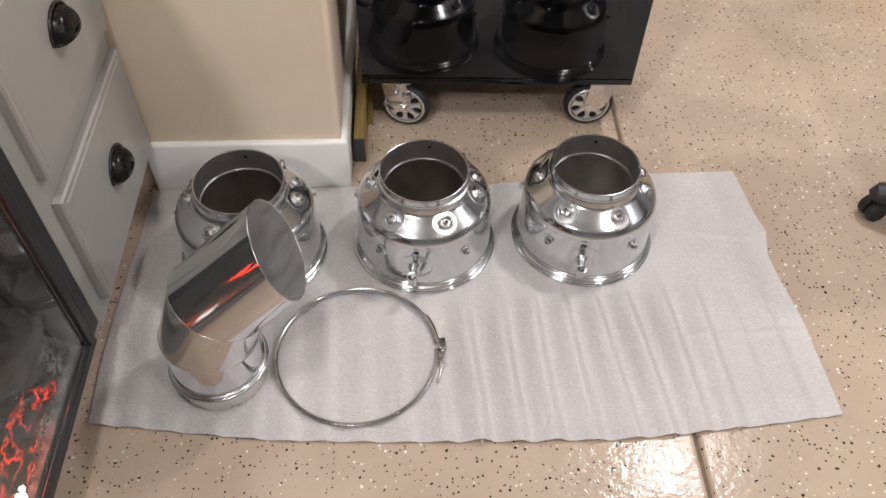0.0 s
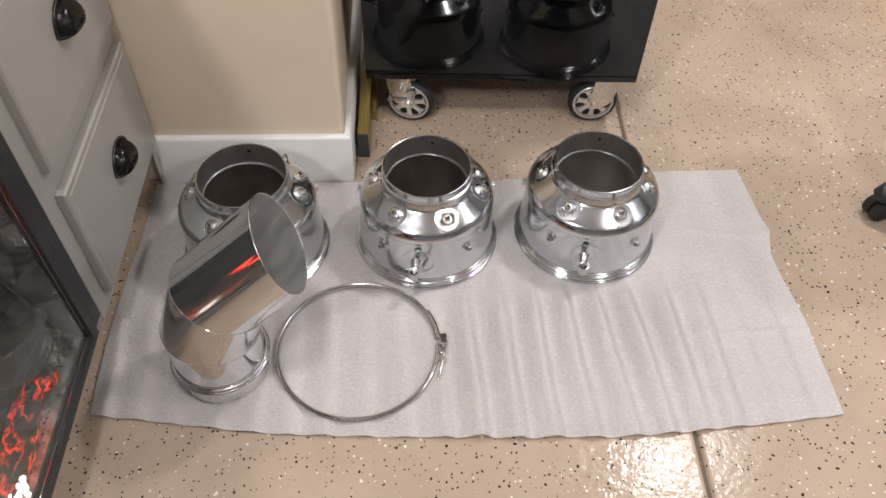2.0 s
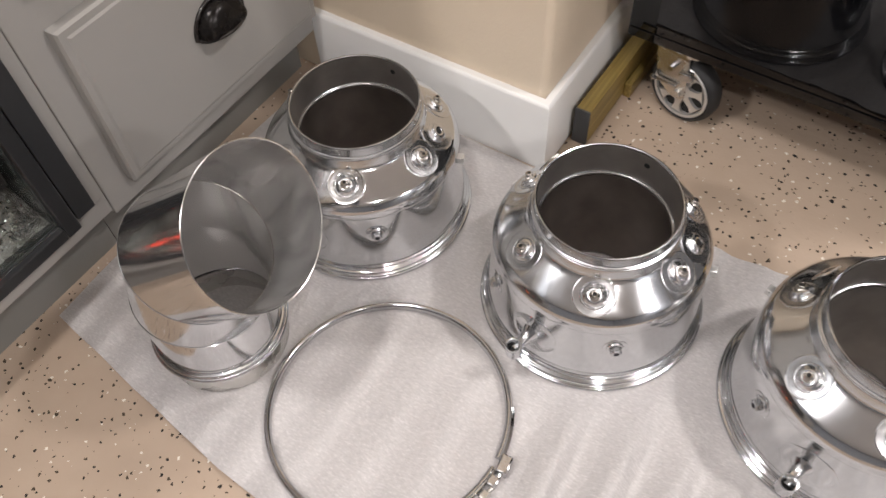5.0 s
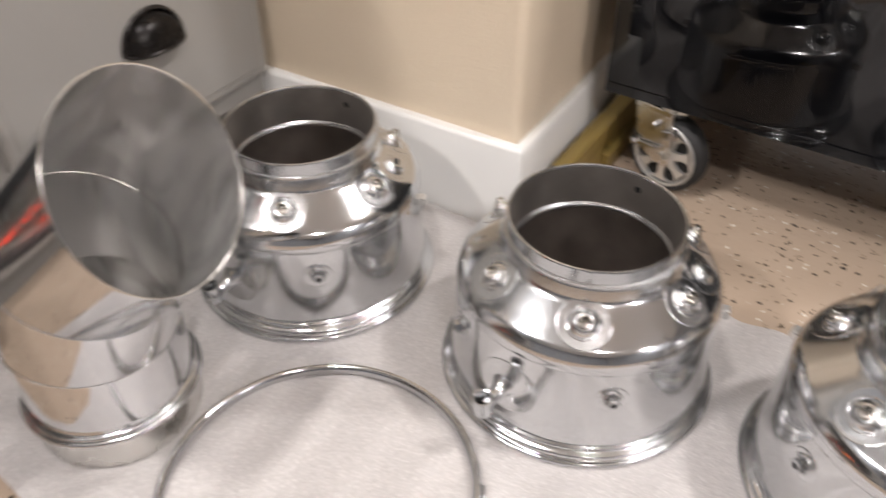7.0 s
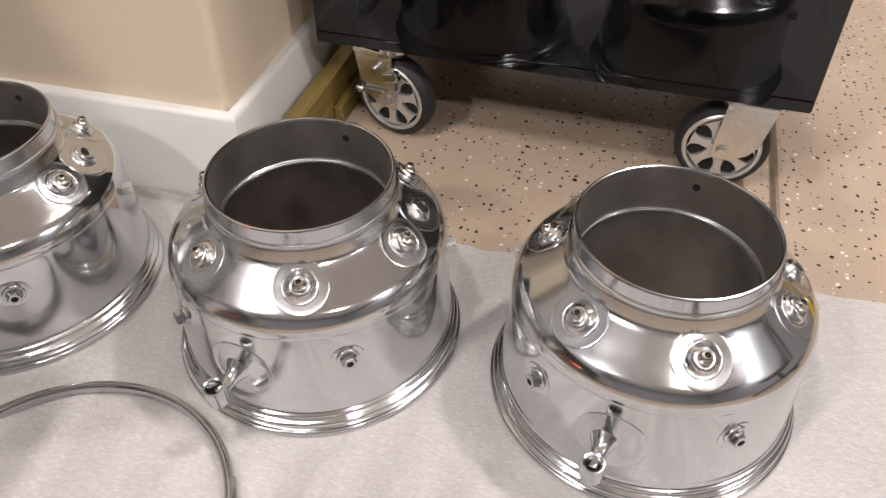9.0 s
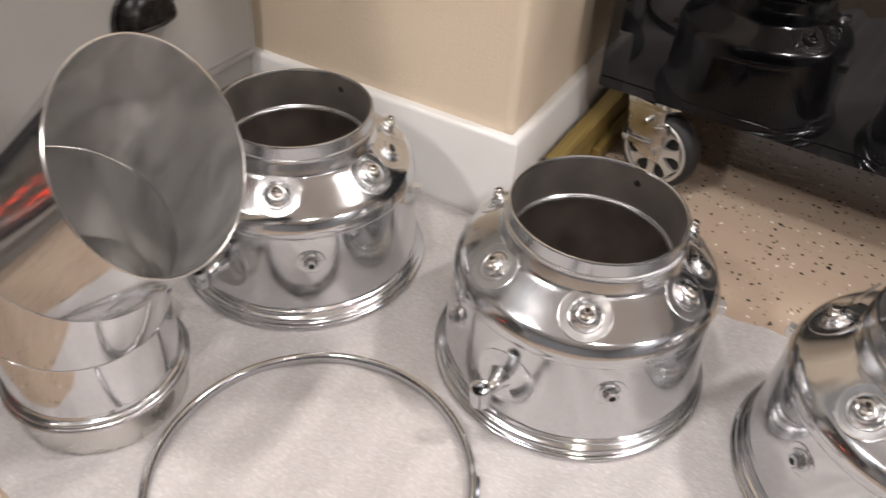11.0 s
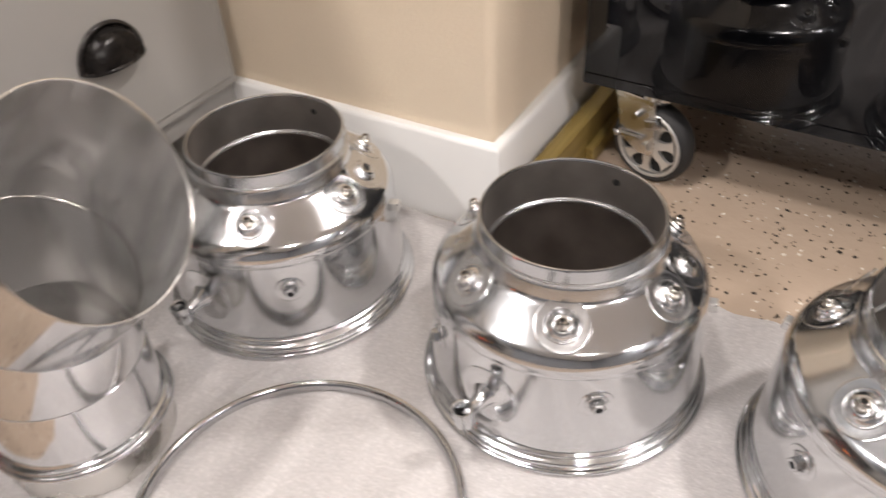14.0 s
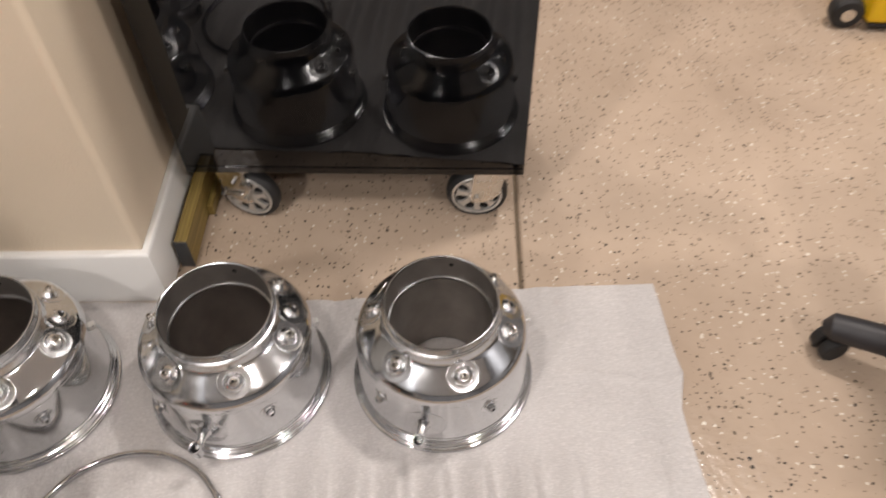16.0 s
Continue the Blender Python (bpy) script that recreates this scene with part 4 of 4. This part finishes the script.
# ---- the black tool cart ----
def caster(parent, x, y, brake, swivel=0, side_on=1):
    ob = part("caster", revolve([(0.0, 0.149), (0.026, 0.149), (0.026, 0.140), (0.020, 0.132), (0.0, 0.132)], 24), ZINC, parent, "zinc plated swivel caster")
    ob.matrix_basis = pose(x, y, 0, 0, 0, swivel)
    R, w = 0.0635, 0.034
    turn = Matrix.Translation((0, 0, R)) @ Matrix.Rotation(radians(90), 4, "X")
    tyre = part("tyre", revolve([(0.0520, -w / 2 + 0.002), (0.0555, -w / 2), (0.0605, -w / 2 + 0.004), (0.0632, -w / 2 + 0.010), (R, 0), (0.0632, w / 2 - 0.010), (0.0605, w / 2 - 0.004), (0.0555, w / 2), (0.0520, w / 2 - 0.002)], 64), RUBBER, ob)
    tyre.matrix_basis = turn
    rim = part("rim", revolve([(0.0525, -0.0145), (0.0525, 0.0160), (0.0505, 0.0178), (0.0470, 0.0166), (0.0462, 0.0100)], 64), SILVER, ob)
    rim.matrix_basis = turn
    part("rim_recess", revolve([(0.0462, 0.0100), (0.0, 0.0100)], 48), DARK, rim)
    side = [(0.016, 25.7), (0.0205, 20.5), (0.0245, 12), (0.031, 9.6), (0.037, 9.4), (0.0415, 11), (0.0450, 16), (0.0466, 25.7)]
    lobe = [(q * math.cos(radians(-w2)), q * math.sin(radians(-w2))) for q, w2 in side] + [(q * math.cos(radians(w2)), q * math.sin(radians(w2))) for q, w2 in side[::-1]]
    for k in range(7):
        sp = part("spoke", plate(lobe, 0.0058, 0.0008), SILVER, rim)
        sp.matrix_basis = Matrix.Rotation(radians(360 / 7 * k + 14), 4, "Z") @ Matrix.Translation((0, 0, 0.0100))
    part("hub", revolve([(0.0185, 0.0102), (0.0185, 0.0162), (0.0150, 0.0178), (0.0, 0.0185)], 32), SILVER, rim)
    # fork legs on both sides of the wheel, and the axle bolt
    for s, nm in ((-1, "fork_leg"), (1, "fork_leg")):
        lean = [(-0.010, R - 0.012), (0.012, R - 0.014), (0.034, R - 0.002), (0.046, R + 0.014), (0.058, 0.139), (-0.006, 0.139), (-0.013, R)]
        leg = plate([(px * side_on, pz) for px, pz in lean][::side_on], 0.003, 0.0006)
        lg = part(nm, leg, ZINC, ob)
        lg.matrix_basis = Matrix.Translation((0, s * 0.0215 + 0.0015, 0)) @ Matrix.Rotation(radians(90), 4, "X")
    part("fork_crown", add_box(bmesh.new(), 0.026 * side_on - 0.032, 0.026 * side_on + 0.032, -0.024, 0.024, 0.130, 0.140, 0.002), ZINC, ob)
    ax = part("axle_bolt", revolve([(0.0, 0.004), (0.0078, 0.004), (0.0078, -0.004), (0.0, -0.004)], 6), ZINC, ob, sharp=20)
    ax.matrix_basis = Matrix.Translation((0, -0.0255, R)) @ Matrix.Rotation(radians(90), 4, "X")
    if brake:
        lev = part("brake_lever", add_box(bmesh.new(), -0.036, 0.002, -0.003, 0.003, -0.0028, 0.0028, 0.0013), CHROME, ob, "chrome brake lever")
        lev.matrix_basis = pose(-0.006, -0.0275, 0.078, 0, -6, 0)
        part("lever_tip", sweep([(-0.036, -0.002, -0.001), (-0.041, -0.003, 0.000), (-0.045, -0.004, 0.004)], [0.0036, 0.0046, 0.0034], 10), CHROME, lev)
        cam_block = part("brake_block", add_box(bmesh.new(), -0.012, 0.012, -0.006, 0.006, -0.008, 0.008, 0.003), CHROME, ob)
        cam_block.matrix_basis = pose(0.010, -0.0270, 0.108, 0, -18, 0)
        pin = part("brake_pin", revolve([(0.0, 0.005), (0.005, 0.005), (0.005, -0.005), (0.0, -0.005)], 16), CHROME, ob)
        pin.matrix_basis = Matrix.Translation((-0.018, -0.0285, 0.112)) @ Matrix.Rotation(radians(90), 4, "X")
    return ob


def tool_cart():
    w, d = 0.668, 0.46
    ob = thing("tool_cart", "glossy black steel tool cart on chrome spoked casters", "tool cart", pose(0.036, 1.735, 0, 0, 0, -1.9))
    z0, z1 = 0.1495, 1.06
    fr = part("front_panel", box(0.0, w, 0.0, 0.012, 0.0, z1 - z0, bevel=0.0016), CART, ob)
    fr.matrix_basis = pose(0, 0, z0, 0.6, 0, 0)
    part("side_panel", box(0.0, 0.012, 0.0125, d, z0, z1, bevel=0.001), CART, ob)
    part("side_panel", box(w - 0.012, w, 0.0125, d, z0, z1, bevel=0.001), CART, ob)
    part("back_panel", box(0.0125, w - 0.0125, d - 0.012, d, z0, z1), CART, ob)
    part("bottom_panel", box(0.0125, w - 0.0125, 0.0125, d - 0.0125, z0 + 0.001, z0 + 0.013), CART, ob)
    part("top_panel", box(0.0, w, 0.0, d, z1 + 0.001, z1 + 0.02, bevel=0.003), CART, ob)
    part("bottom_lip", box(0.002, w - 0.002, -0.0022, 0.0, z0, z0 + 0.016, bevel=0.0008), CART, ob)
    for x, y, b, turn, lean in ((0.107, 0.030, True, -13, -1), (0.578, 0.038, False, 0, 1), (0.107, 0.40, False, 30, 1), (0.578, 0.40, False, -15, 1)):
        caster(ob, x, y, b, turn, lean)


tool_cart()

# ---- the board along the baseboard ----
bd = thing("timber_board", "olive-tan timber board on edge against the baseboard", "board", pose(0.0135, 1.612, 0.0, 0, 0, -1.0))
part("timber", box(0.0, 0.026, 0.004, 1.3, 0.0005, 0.075, bevel=0.0025), TIMBER, bd)
part("end_cap", box(-0.0008, 0.0268, 0.0, 0.0038, 0.0003, 0.0758, bevel=0.0012), CAP, bd, "dark grey painted end")
part("batten", box(0.0265, 0.040, 0.14, 1.28, 0.0005, 0.030, bevel=0.002), TIMBER, bd, "thin lighter batten at its foot")


# ---- the office chair ----
def office_chair():
    hub = Vector((1.56, 1.23, 0))
    tip = Vector((1.245, 1.395, 0))
    ob = thing("office_chair", "black plastic five-legged office chair on twin casters", "office chair", Matrix.Translation(hub))
    a0 = math.atan2(tip.y - hub.y, tip.x - hub.x)
    L = (tip - hub).length
    for k in range(5):
        a = a0 + k * 2 * math.pi / 5
        turn = Matrix.Rotation(a, 4, "Z")
        leg = part("leg", sweep([(0.02, 0, 0.115), (0.10, 0, 0.108), (L * 0.6, 0, 0.094), (L - 0.02, 0, 0.078), (L + 0.008, 0, 0.073), (L + 0.022, 0, 0.064)], [0.034, 0.031, 0.028, 0.0265, 0.0255, 0.012], 16), PLASTIC, ob)
        leg.matrix_basis = turn
        c = part("caster", sweep([(0, 0, 0.040), (0, 0, 0.075)], 0.008, 10), PLASTIC, ob)
        c.matrix_basis = turn @ pose(L, 0, 0.0, 0, 0, 40)
        for s in (-1, 1):
            wh = part("wheel", revolve([(0.0, -0.011), (0.022, -0.011), (0.026, -0.008), (0.0275, 0.0), (0.026, 0.008), (0.022, 0.011), (0.0, 0.011)], 32), RUBBER, c)
            wh.matrix_basis = Matrix.Translation((0.0, s * 0.0135, 0.0275)) @ Matrix.Rotation(radians(90), 4, "X")
    part("column", revolve([(0.0, 0.09), (0.034, 0.09), (0.034, 0.16), (0.025, 0.17), (0.025, 0.42), (0.0, 0.42)], 24), PLASTIC, ob)
    part("seat", add_box(bmesh.new(), -0.20, 0.20, -0.20, 0.20, 0.42, 0.49, 0.03, 4), FABRIC, ob)
    part("backrest", add_box(bmesh.new(), -0.21, 0.21, 0.20, 0.26, 0.60, 1.05, 0.028, 4), FABRIC, ob)
    part("back_post", sweep([(0, 0.10, 0.415), (0, 0.25, 0.43), (0, 0.275, 0.52), (0, 0.272, 0.75)], 0.018, 10), PLASTIC, ob)


office_chair()


# ---- the yellow wheeled tool ----
def yellow_tool():
    ob = thing("wheeled_tool", "yellow plastic wheeled tool body with a black wheel", "wheeled tool", pose(1.60, 2.395, 0, 0, 0, -4))
    part("body", add_box(bmesh.new(), 0.045, 0.50, -0.035, 0.25, 0.028, 0.17, 0.012, 3), YELLOW, ob)
    part("skid", add_box(bmesh.new(), 0.06, 0.48, -0.030, 0.245, 0.016, 0.0275, 0.003), PLASTIC, ob)
    turn = Matrix.Translation((0.0, 0.0, 0.044)) @ Matrix.Rotation(radians(90), 4, "X")
    wh = part("wheel", revolve([(0.018, 0.024), (0.036, 0.022), (0.042, 0.016), (0.044, 0.0), (0.042, -0.016), (0.036, -0.022), (0.0, -0.022)], 40), RUBBER, ob)
    wh.matrix_basis = turn
    part("wheel_hub", revolve([(0.0, 0.025), (0.010, 0.025), (0.018, 0.0245), (0.018, 0.018)], 24), ZINC, wh)
    part("axle", sweep([(0.0, 0.026, 0.044), (0.0, 0.10, 0.044), (0.06, 0.10, 0.044)], 0.008, 10), PLASTIC, ob)


yellow_tool()
